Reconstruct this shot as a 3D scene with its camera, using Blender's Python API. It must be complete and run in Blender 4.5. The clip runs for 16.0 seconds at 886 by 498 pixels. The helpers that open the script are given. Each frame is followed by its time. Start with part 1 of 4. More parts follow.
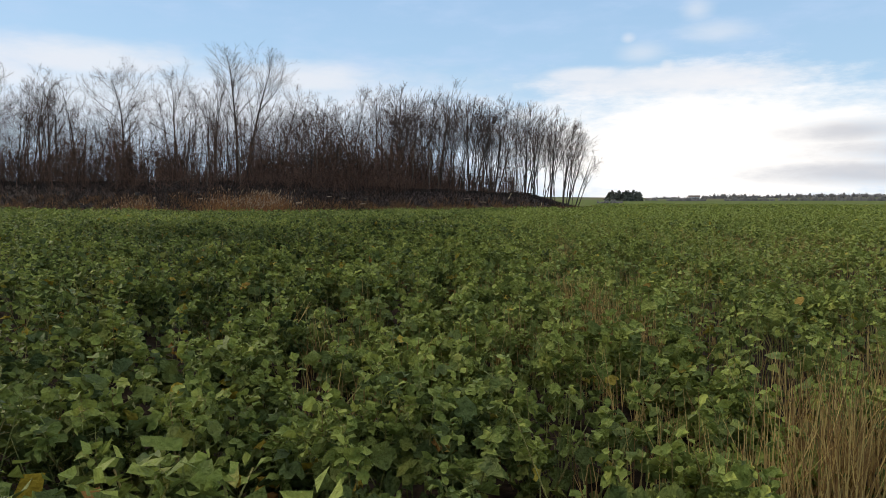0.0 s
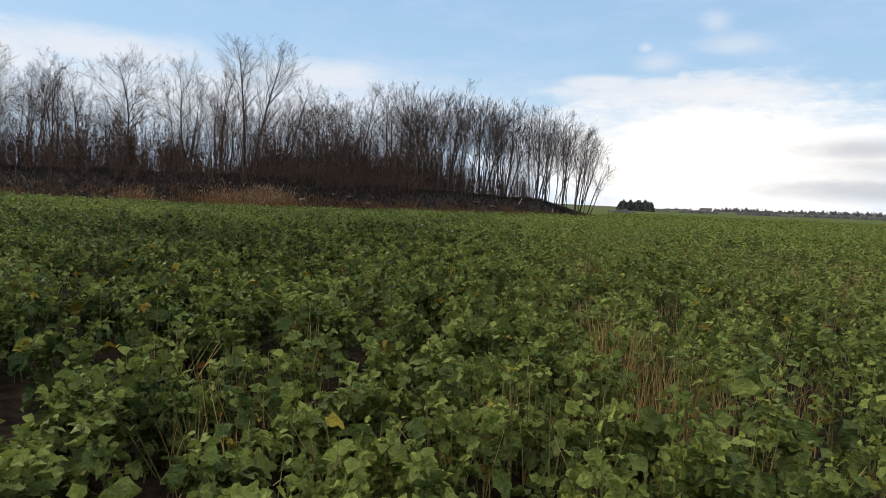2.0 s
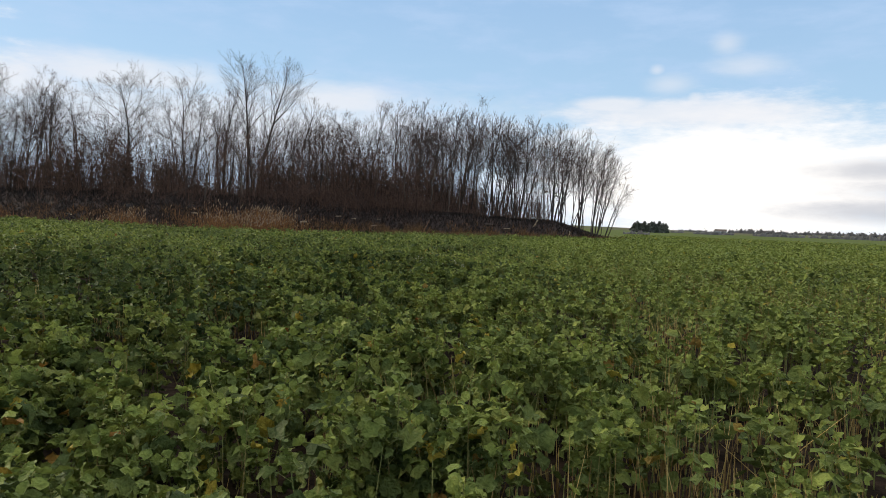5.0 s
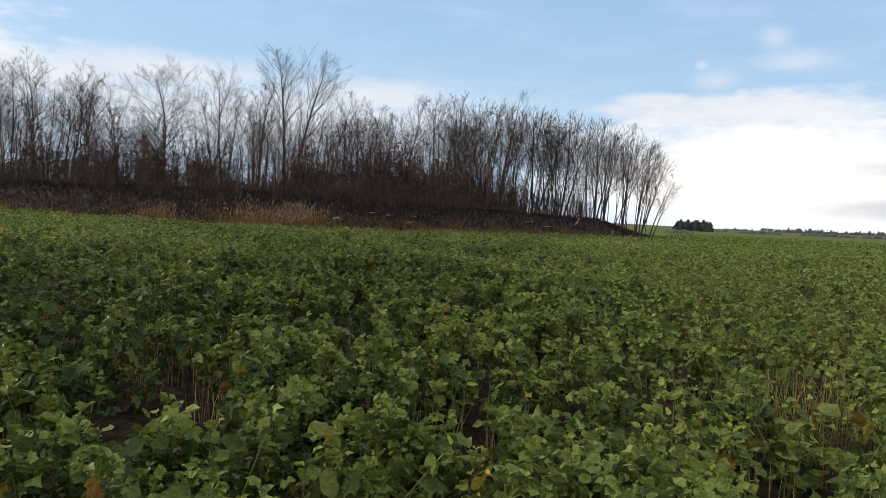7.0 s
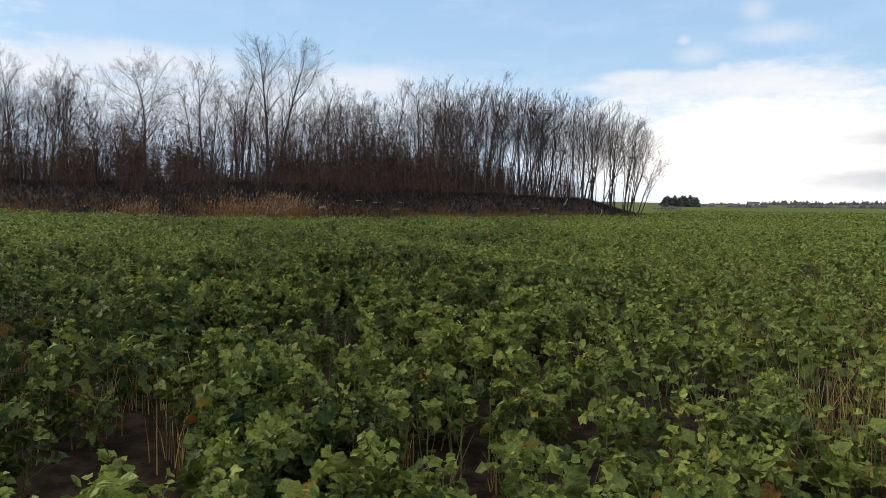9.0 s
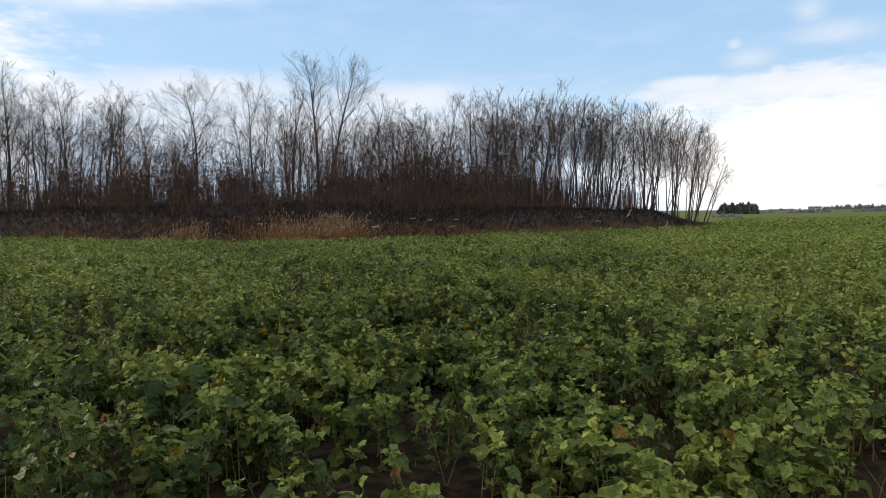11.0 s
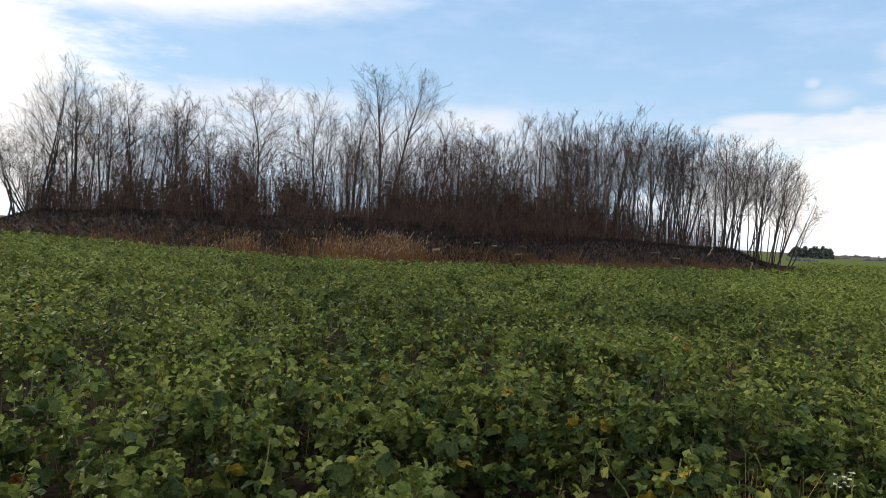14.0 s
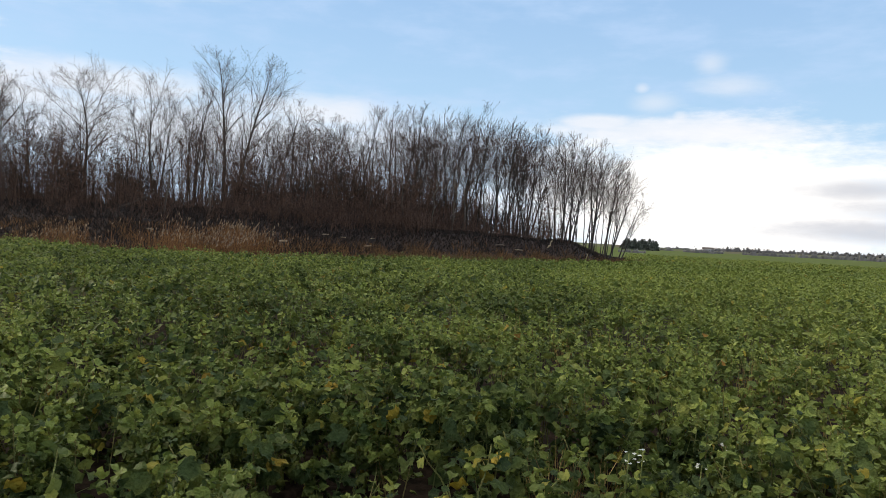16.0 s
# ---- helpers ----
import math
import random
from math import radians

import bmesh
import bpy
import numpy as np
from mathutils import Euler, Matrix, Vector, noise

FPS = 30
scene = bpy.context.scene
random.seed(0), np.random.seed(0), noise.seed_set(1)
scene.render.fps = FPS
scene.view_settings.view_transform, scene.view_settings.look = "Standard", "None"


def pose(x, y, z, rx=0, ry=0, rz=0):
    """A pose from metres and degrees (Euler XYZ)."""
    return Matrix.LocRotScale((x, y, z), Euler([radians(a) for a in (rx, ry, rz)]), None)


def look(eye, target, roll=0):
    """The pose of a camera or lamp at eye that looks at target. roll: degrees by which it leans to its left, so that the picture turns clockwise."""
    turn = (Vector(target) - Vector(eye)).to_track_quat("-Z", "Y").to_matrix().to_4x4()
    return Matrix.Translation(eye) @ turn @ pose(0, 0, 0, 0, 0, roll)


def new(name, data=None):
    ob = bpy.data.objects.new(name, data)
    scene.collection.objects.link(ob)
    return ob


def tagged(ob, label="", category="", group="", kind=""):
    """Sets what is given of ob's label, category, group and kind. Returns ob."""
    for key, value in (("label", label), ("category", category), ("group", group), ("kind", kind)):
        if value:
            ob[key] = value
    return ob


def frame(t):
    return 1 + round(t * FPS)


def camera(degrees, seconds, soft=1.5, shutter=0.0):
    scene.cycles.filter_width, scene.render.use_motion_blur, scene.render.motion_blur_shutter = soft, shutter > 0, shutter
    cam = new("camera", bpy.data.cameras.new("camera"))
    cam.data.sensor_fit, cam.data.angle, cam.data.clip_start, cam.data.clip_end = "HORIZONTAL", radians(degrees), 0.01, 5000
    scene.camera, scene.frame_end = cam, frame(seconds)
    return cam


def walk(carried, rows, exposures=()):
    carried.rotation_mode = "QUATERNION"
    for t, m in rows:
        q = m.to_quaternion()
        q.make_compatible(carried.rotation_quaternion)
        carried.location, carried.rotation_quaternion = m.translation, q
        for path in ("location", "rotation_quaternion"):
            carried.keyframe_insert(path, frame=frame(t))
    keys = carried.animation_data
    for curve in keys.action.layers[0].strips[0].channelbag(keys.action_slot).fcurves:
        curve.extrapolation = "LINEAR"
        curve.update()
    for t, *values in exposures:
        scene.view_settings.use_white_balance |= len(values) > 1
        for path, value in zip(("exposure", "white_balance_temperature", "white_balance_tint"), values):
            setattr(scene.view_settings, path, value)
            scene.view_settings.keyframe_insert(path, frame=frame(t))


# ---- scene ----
cam = camera(64.0, 16.0, soft=0.7, shutter=0.06)
PATH = [
    (0, (1.441, 7.125, 1.343), (1.171, 9.101, 1.2038), 0.08),
    (0.5, (1.384, 7.725, 1.34), (1.119, 9.702, 1.2098), 0.47),
    (1, (1.381, 8.257, 1.365), (1.104, 10.235, 1.2738), 0.35),
    (1.5, (1.394, 8.778, 1.374), (1.091, 10.751, 1.2508), 1.95),
    (2, (1.353, 9.259, 1.323), (1.059, 11.232, 1.1898), 2.38),
    (2.5, (1.237, 9.879, 1.354), (0.952, 11.856, 1.2588), 2.38),
    (3, (1.21, 10.314, 1.341), (0.921, 12.289, 1.2298), 2.47),
    (3.5, (1.216, 10.83, 1.382), (0.915, 12.803, 1.2598), 1.85),
    (4, (1.136, 11.514, 1.328), (0.82, 13.485, 1.2168), 2.48),
    (4.2, (1.086, 11.823, 1.334), (0.775, 13.798, 1.2778), 2.70),
    (6.3, (0.599, 14.686, 1.465), (0.213, 16.644, 1.345), 0.90),
    (6.5, (0.597, 14.822, 1.449), (0.208, 16.78, 1.327), 0.80),
    (7, (0.595, 15.297, 1.446), (0.158, 17.246, 1.358), 2.70),
    (7.5, (0.611, 15.528, 1.454), (0.167, 17.474, 1.34), 2.00),
    (8, (0.559, 15.717, 1.445), (0.162, 17.673, 1.327), 0.55),
    (8.2, (0.549, 15.74, 1.445), (0.147, 17.695, 1.329), 0.75),
    (10.3, (-0.226, 16.953, 1.715), (-0.651, 18.901, 1.553), 0.10),
    (10.5, (-0.419, 17.4, 1.671), (-0.896, 19.339, 1.552), -0.90),
    (11, (-0.721, 18.286, 1.679), (-1.263, 20.209, 1.588), -0.90),
    (11.5, (-1.072, 19.125, 1.656), (-1.795, 20.989, 1.589), -0.50),
    (12, (-1.453, 19.881, 1.716), (-2.345, 21.669, 1.638), 1.50),
    (12.5, (-1.772, 20.745, 1.739), (-2.601, 22.564, 1.681), 2.30),
    (13, (-2.098, 21.419, 1.746), (-2.83, 23.28, 1.707), 2.60),
    (13.5, (-2.255, 21.663, 1.785), (-2.976, 23.528, 1.77), 2.40),
    (14, (-2.286, 21.753, 1.773), (-2.981, 23.628, 1.744), 2.70),
    (14.5, (-2.271, 21.827, 1.766), (-2.907, 23.722, 1.733), 2.95),
    (15, (-2.225, 21.866, 1.764), (-2.739, 23.799, 1.732), 2.90),
    (15.5, (-2.179, 21.862, 1.774), (-2.594, 23.819, 1.74), 2.80),
    (16, (-2.119, 21.854, 1.784), (-2.411, 23.832, 1.752), 3.00),
]
walk(cam, [(t, look(eye, target, roll)) for t, eye, target, roll in PATH],
     exposures=[(0.0, 0.0), (8.0, 0.02), (10.5, 0.1), (16.0, 0.1)])

# ---------------------------------------------------------------- sky and sun
SUN_AZ, SUN_EL = -76.0, 17.0          # degrees: from +y towards +x, and above the horizon


def nodes_of(tree):
    tree.nodes.clear()
    return tree.nodes, tree.links


def math_node(tree, op, a, b=None, c=None, clamp=False):
    n = tree.nodes.new("ShaderNodeMath")
    n.operation, n.use_clamp = op, clamp
    for i, v in enumerate((a, b, c)):
        if v is None:
            continue
        if isinstance(v, (int, float)):
            n.inputs[i].default_value = v
        else:
            tree.links.new(v, n.inputs[i])
    return n.outputs[0]


def mix_colour(tree, fac, a, b, mode="MIX"):
    n = tree.nodes.new("ShaderNodeMix")
    n.data_type, n.blend_type = "RGBA", mode
    for i, v in ((0, fac), (6, a), (7, b)):
        if isinstance(v, (int, float)):
            n.inputs[i].default_value = v
        elif isinstance(v, tuple):
            n.inputs[i].default_value = (*v, 1.0)
        else:
            tree.links.new(v, n.inputs[i])
    return n.outputs[2]


def noise_node(tree, vector, scale, detail=4.0, rough=0.55, distortion=0.0):
    n = tree.nodes.new("ShaderNodeTexNoise")
    n.inputs["Scale"].default_value = scale
    n.inputs["Detail"].default_value = detail
    n.inputs["Roughness"].default_value = rough
    n.inputs["Distortion"].default_value = distortion
    if vector is not None:
        tree.links.new(vector, n.inputs["Vector"])
    return n


def ramp(tree, fac, stops):
    n = tree.nodes.new("ShaderNodeValToRGB")
    e = n.color_ramp.elements
    while len(e) < len(stops):
        e.new(0.5)
    for el, (p, c) in zip(e, stops):
        el.position, el.color = p, (*c, 1.0)
    tree.links.new(fac, n.inputs[0])
    return n.outputs[0]


def smooth(tree, value, lo, hi):
    n = tree.nodes.new("ShaderNodeMapRange")
    n.interpolation_type = "SMOOTHSTEP"
    tree.links.new(value, n.inputs[0])
    n.inputs[1].default_value, n.inputs[2].default_value = lo, hi
    return n.outputs[0]


def build_sky():
    world = bpy.data.worlds.new("sky")
    scene.world = world
    world.use_nodes = True
    tree = world.node_tree
    nodes, links = nodes_of(tree)
    out = nodes.new("ShaderNodeOutputWorld")
    back = nodes.new("ShaderNodeBackground")
    sky = nodes.new("ShaderNodeTexSky")
    sky.sky_type, sky.sun_disc = "NISHITA", False
    sky.sun_elevation, sky.sun_rotation = radians(SUN_EL), radians(SUN_AZ)
    sky.air_density, sky.dust_density, sky.ozone_density = 1.0, 0.6, 2.0
    co = nodes.new("ShaderNodeTexCoord").outputs["Generated"]
    sep = nodes.new("ShaderNodeSeparateXYZ")
    links.new(co, sep.inputs[0])
    M = lambda op, a, b=None, c=None, clamp=False: math_node(tree, op, a, b, c, clamp)
    az = M("MULTIPLY", M("ARCTAN2", sep.outputs[0], sep.outputs[1]), 57.2958)
    el = M("MULTIPLY", M("ARCSINE", sep.outputs[2]), 57.2958)
    # sky coordinates in degrees, stretched along the horizon, wobbled by noise
    comb = nodes.new("ShaderNodeCombineXYZ")
    links.new(M("MULTIPLY", az, 0.05), comb.inputs[0])
    links.new(M("MULTIPLY", el, 0.16), comb.inputs[1])
    wob = noise_node(tree, comb.outputs[0], 2.2, 5.0, 0.6)
    fine = noise_node(tree, comb.outputs[0], 6.5, 6.0, 0.62)
    wobble = M("SUBTRACT", wob.outputs[0], 0.5)
    ragged = M("SUBTRACT", fine.outputs[0], 0.5)

    def cloud(a0, e0, sa, se, soft=0.5, tear=1.0):
        """One cloud: its direction, half width and half height in degrees."""
        u = M("DIVIDE", M("SUBTRACT", az, a0), sa)
        v = M("DIVIDE", M("SUBTRACT", el, e0), se)
        d = M("SQRT", M("ADD", M("MULTIPLY", u, u), M("MULTIPLY", v, v)))
        d = M("ADD", d, M("MULTIPLY", M("ADD", wobble, ragged), -1.6 * tear))
        return smooth(tree, d, 1.0 + soft, 1.0 - soft)

    def union(parts):
        total = parts[0]
        for p in parts[1:]:
            total = M("MAXIMUM", total, p)
        return total

    base = mix_colour(tree, 0.8, sky.outputs[0], mix_colour(tree, smooth(tree, el, 4.0, 24.0), SKY_LOW, SKY_BLUE))
    # haze near the horizon, and a thin high veil
    veil = M("MULTIPLY", smooth(tree, wob.outputs[0], 0.42, 0.72), 0.55)
    haze = smooth(tree, el, 10.0, 0.0)
    col = mix_colour(tree, M("MULTIPLY", haze, 0.7), base, SKY_HAZE)
    col = mix_colour(tree, veil, col, SKY_VEIL)
    # broken cloud overhead and behind
    over = M("MULTIPLY", smooth(tree, el, 22.0, 38.0), smooth(tree, fine.outputs[0], 0.32, 0.52))
    col = mix_colour(tree, over, col, CLOUD_OVER)
    # the bright bank over the open field, and the one behind the copse's far end
    bright = union([cloud(12.5, 3.5, 15, 5.0, 0.55, 0.7), cloud(-72, 8, 26, 14, 0.22, 0.35), cloud(-52, 19.8, 25, 4.6, 0.3, 0.16)])
    col = mix_colour(tree, bright, col, CLOUD_BRIGHT)
    thin = union([cloud(9.0, 9.0, 9.0, 1.0, 0.6, 0.5), cloud(3.5, 9.6, 3.0, 0.6, 0.5, 0.3), cloud(-34, 9.8, 7, 1.2, 0.8, 0.6),
                  cloud(-19, 9.2, 6, 1.2, 0.8, 0.6), cloud(-42, 8.5, 6, 1.6, 0.7, 0.6), cloud(-26, 7.0, 20, 2.6, 0.9, 0.6)])
    col = mix_colour(tree, M("MULTIPLY", thin, 0.78), col, CLOUD_THIN)
    puffs = union([cloud(9.5, 10.1, 0.45, 0.35, 0.7, 0.2), cloud(11.5, 13.9, 0.9, 0.6, 0.95, 0.5), cloud(13.0, 12.3, 1.9, 0.6, 0.95, 0.6),
                   cloud(7.6, 11.1, 1.4, 0.6, 0.9, 0.3), cloud(6.6, 12.2, 0.4, 0.3, 0.9, 0.2)])
    col = mix_colour(tree, M("MULTIPLY", puffs, 0.45), col, CLOUD_THIN)
    # low grey bank far off over the open field
    grey = union([cloud(24, 1.9, 8.0, 0.75, 0.6, 0.7), cloud(22, 4.8, 3.2, 0.6, 0.9, 0.7), cloud(30, 3.4, 9, 0.8, 0.7, 0.8), cloud(34, 8.5, 8, 1.0, 0.6, 0.8)])
    col = mix_colour(tree, M("MULTIPLY", grey, 0.75), col, CLOUD_GREY)
    links.new(col, back.inputs[0])
    back.inputs[1].default_value = 0.1
    links.new(back.outputs[0], out.inputs[0])


SKY_BLUE = (3.7, 5.9, 9.1)
SKY_LOW = (5.2, 7.6, 10.0)
SKY_HAZE = (7.0, 8.2, 9.8)
SKY_VEIL = (5.2, 6.8, 9.3)
CLOUD_BRIGHT = (11.0, 10.7, 10.4)
CLOUD_THIN = (8.8, 8.9, 9.3)
CLOUD_GREY = (5.6, 5.8, 6.4)
CLOUD_OVER = (11.5, 11.4, 11.3)
build_sky()

sun_data = bpy.data.lights.new("sun", "SUN")
sun_data.energy, sun_data.angle, sun_data.color = 2.7, radians(14), (1.0, 0.86, 0.64)
sun = new("sun", sun_data)
a, e = radians(SUN_AZ), radians(SUN_EL)
sun.matrix_world = look((60 * math.sin(a), 60 * math.cos(a), 40), (60 * math.sin(a) - math.sin(a) * math.cos(e), 60 * math.cos(a) - math.cos(a) * math.cos(e), 40 - math.sin(e)))

# ---------------------------------------------------------------- materials


def material(name, build):
    m = bpy.data.materials.new(name)
    m.use_nodes = True
    tree = m.node_tree
    nodes, links = nodes_of(tree)
    out = nodes.new("ShaderNodeOutputMaterial")
    bsdf = nodes.new("ShaderNodeBsdfPrincipled")
    links.new(bsdf.outputs[0], out.inputs[0])
    build(tree, bsdf, out)
    return m


def object_coords(tree):
    return tree.nodes.new("ShaderNodeTexCoord").outputs["Object"]


def bump(tree, bsdf, height, strength, distance):
    b = tree.nodes.new("ShaderNodeBump")
    b.inputs["Strength"].default_value, b.inputs["Distance"].default_value = strength, distance
    tree.links.new(height, b.inputs["Height"])
    tree.links.new(b.outputs[0], bsdf.inputs["Normal"])


def foliage(stops, rough=0.58, through_light=0.15, spread=0.42, patch=0.35, turned=0.0):
    """Leaves: each one takes its own shade, whole stretches of the field lean lighter or duller."""
    def build(tree, bsdf, out):
        geo = tree.nodes.new("ShaderNodeNewGeometry")
        co = object_coords(tree)
        own = geo.outputs["Random Per Island"]
        clump = noise_node(tree, co, 3.2, 2.0)
        # plants of one clump share their shade; a few leaves have turned yellow or brown
        c = ramp(tree, math_node(tree, "ADD", math_node(tree, "MULTIPLY", own, 0.42), math_node(tree, "MULTIPLY", smooth(tree, clump.outputs[0], 0.32, 0.68), 0.5)), stops)
        c = mix_colour(tree, math_node(tree, "MULTIPLY", smooth(tree, own, 0.965, 0.975), turned), c, mix_colour(tree, smooth(tree, own, 0.985, 0.998), (0.40, 0.29, 0.035), (0.26, 0.10, 0.025)))
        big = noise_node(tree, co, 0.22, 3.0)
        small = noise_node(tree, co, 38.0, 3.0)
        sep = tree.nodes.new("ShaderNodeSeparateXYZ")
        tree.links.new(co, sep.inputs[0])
        # the stand is thin and yellowing on one side of the trodden line
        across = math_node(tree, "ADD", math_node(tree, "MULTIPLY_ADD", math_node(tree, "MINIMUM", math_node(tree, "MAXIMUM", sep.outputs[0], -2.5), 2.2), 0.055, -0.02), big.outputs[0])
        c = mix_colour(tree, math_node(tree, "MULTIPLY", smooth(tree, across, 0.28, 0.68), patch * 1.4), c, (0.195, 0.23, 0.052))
        # rank and dark green on the other side, with its shade painted into the colour
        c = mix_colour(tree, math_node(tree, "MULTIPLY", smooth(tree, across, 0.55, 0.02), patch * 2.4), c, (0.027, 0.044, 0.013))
        hsv = tree.nodes.new("ShaderNodeHueSaturation")
        tree.links.new(c, hsv.inputs["Color"])
        tree.links.new(math_node(tree, "MULTIPLY_ADD", small.outputs[0], spread * 2, 1.0 - spread), hsv.inputs["Value"])
        tree.links.new(hsv.outputs[0], bsdf.inputs["Base Color"])
        bsdf.inputs["Roughness"].default_value = rough
        bsdf.inputs["Specular IOR Level"].default_value = 0.1
        bump(tree, bsdf, small.outputs[0], 1.0, 0.03)
        tl = tree.nodes.new("ShaderNodeBsdfTranslucent")
        tree.links.new(hsv.outputs[0], tl.inputs[0])
        mix = tree.nodes.new("ShaderNodeMixShader")
        mix.inputs[0].default_value = through_light
        tree.links.new(bsdf.outputs[0], mix.inputs[1])
        tree.links.new(tl.outputs[0], mix.inputs[2])
        tree.links.new(mix.outputs[0], out.inputs[0])
    return build


def grained(dark, light, scale, rough=0.85, bumpy=0.5, deep=0.02, stretch=None, island=0.0):
    """Bark, soil, straw: two colours mixed by coarse and fine grain."""
    def build(tree, bsdf, out):
        co = object_coords(tree)
        if stretch:
            mp = tree.nodes.new("ShaderNodeMapping")
            mp.inputs["Scale"].default_value = stretch
            tree.links.new(co, mp.inputs[0])
            co = mp.outputs[0]
        coarse, fine = noise_node(tree, co, scale, 4.0), noise_node(tree, co, scale * 9, 4.0)
        f = math_node(tree, "ADD", math_node(tree, "MULTIPLY", coarse.outputs[0], 0.6), math_node(tree, "MULTIPLY", fine.outputs[0], 0.4))
        if island:
            geo = tree.nodes.new("ShaderNodeNewGeometry")
            f = math_node(tree, "ADD", math_node(tree, "MULTIPLY", f, 1 - island), math_node(tree, "MULTIPLY", geo.outputs["Random Per Island"], island))
        tree.links.new(mix_colour(tree, smooth(tree, f, 0.25, 0.75), dark, light), bsdf.inputs["Base Color"])
        bsdf.inputs["Roughness"].default_value = rough
        bump(tree, bsdf, fine.outputs[0], bumpy, deep)
    return build


def field_ground(tree, bsdf, out):
    """Bare soil with litter under the crop; far off, the closed green of the same crop."""
    co = object_coords(tree)
    geo = tree.nodes.new("ShaderNodeNewGeometry")
    ln = tree.nodes.new("ShaderNodeVectorMath")
    ln.operation = "LENGTH"
    tree.links.new(geo.outputs["Position"], ln.inputs[0])
    fine, mid, big = noise_node(tree, co, 9.0, 6.0), noise_node(tree, co, 0.9, 5.0), noise_node(tree, co, 0.015, 4.0)
    soil = mix_colour(tree, smooth(tree, fine.outputs[0], 0.35, 0.7), (0.014, 0.010, 0.007), (0.045, 0.03, 0.02))
    green = mix_colour(tree, smooth(tree, mid.outputs[0], 0.3, 0.7), (0.075, 0.10, 0.026), (0.115, 0.14, 0.036))
    green = mix_colour(tree, smooth(tree, big.outputs[0], 0.45, 0.62), green, (0.105, 0.125, 0.036))
    stubble = mix_colour(tree, smooth(tree, big.outputs[0], 0.4, 0.6), (0.13, 0.105, 0.07), (0.1, 0.12, 0.05))
    green = mix_colour(tree, smooth(tree, ln.outputs["Value"], 640.0, 760.0), green, stubble)
    far = smooth(tree, ln.outputs["Value"], 30.0, 60.0)
    tree.links.new(mix_colour(tree, far, soil, green), bsdf.inputs["Base Color"])
    bsdf.inputs["Roughness"].default_value = 1.0
    bsdf.inputs["Specular IOR Level"].default_value = 0.05
    bump(tree, bsdf, fine.outputs[0], 0.8, 0.05)


def single_leaf(tree, bsdf, out):
    """Leaf of a single plant: its shade goes by the object, with paler veins."""
    info = tree.nodes.new("ShaderNodeObjectInfo")
    co = object_coords(tree)
    c = ramp(tree, info.outputs["Random"], [(0.0, (0.032, 0.052, 0.023)), (0.4, (0.073, 0.10, 0.031)), (0.8, (0.158, 0.185, 0.043)), (0.96, (0.228, 0.235, 0.05)), (1.0, (0.30, 0.25, 0.04))])
    grain = noise_node(tree, co, 5.0, 4.0)
    c = mix_colour(tree, math_node(tree, "MULTIPLY", smooth(tree, grain.outputs[0], 0.45, 0.75), 0.4), c, (0.14, 0.19, 0.05))
    tree.links.new(c, bsdf.inputs["Base Color"])
    bsdf.inputs["Roughness"].default_value = 0.55
    bsdf.inputs["Specular IOR Level"].default_value = 0.1
    bump(tree, bsdf, grain.outputs[0], 0.4, 0.05)
    tl = tree.nodes.new("ShaderNodeBsdfTranslucent")
    tree.links.new(c, tl.inputs[0])
    mix = tree.nodes.new("ShaderNodeMixShader")
    mix.inputs[0].default_value = 0.3
    tree.links.new(bsdf.outputs[0], mix.inputs[1])
    tree.links.new(tl.outputs[0], mix.inputs[2])
    tree.links.new(mix.outputs[0], out.inputs[0])


def window_glass(tree, bsdf, out):
    bsdf.inputs["Base Color"].default_value = (0.03, 0.035, 0.04, 1)
    bsdf.inputs["Roughness"].default_value = 0.1


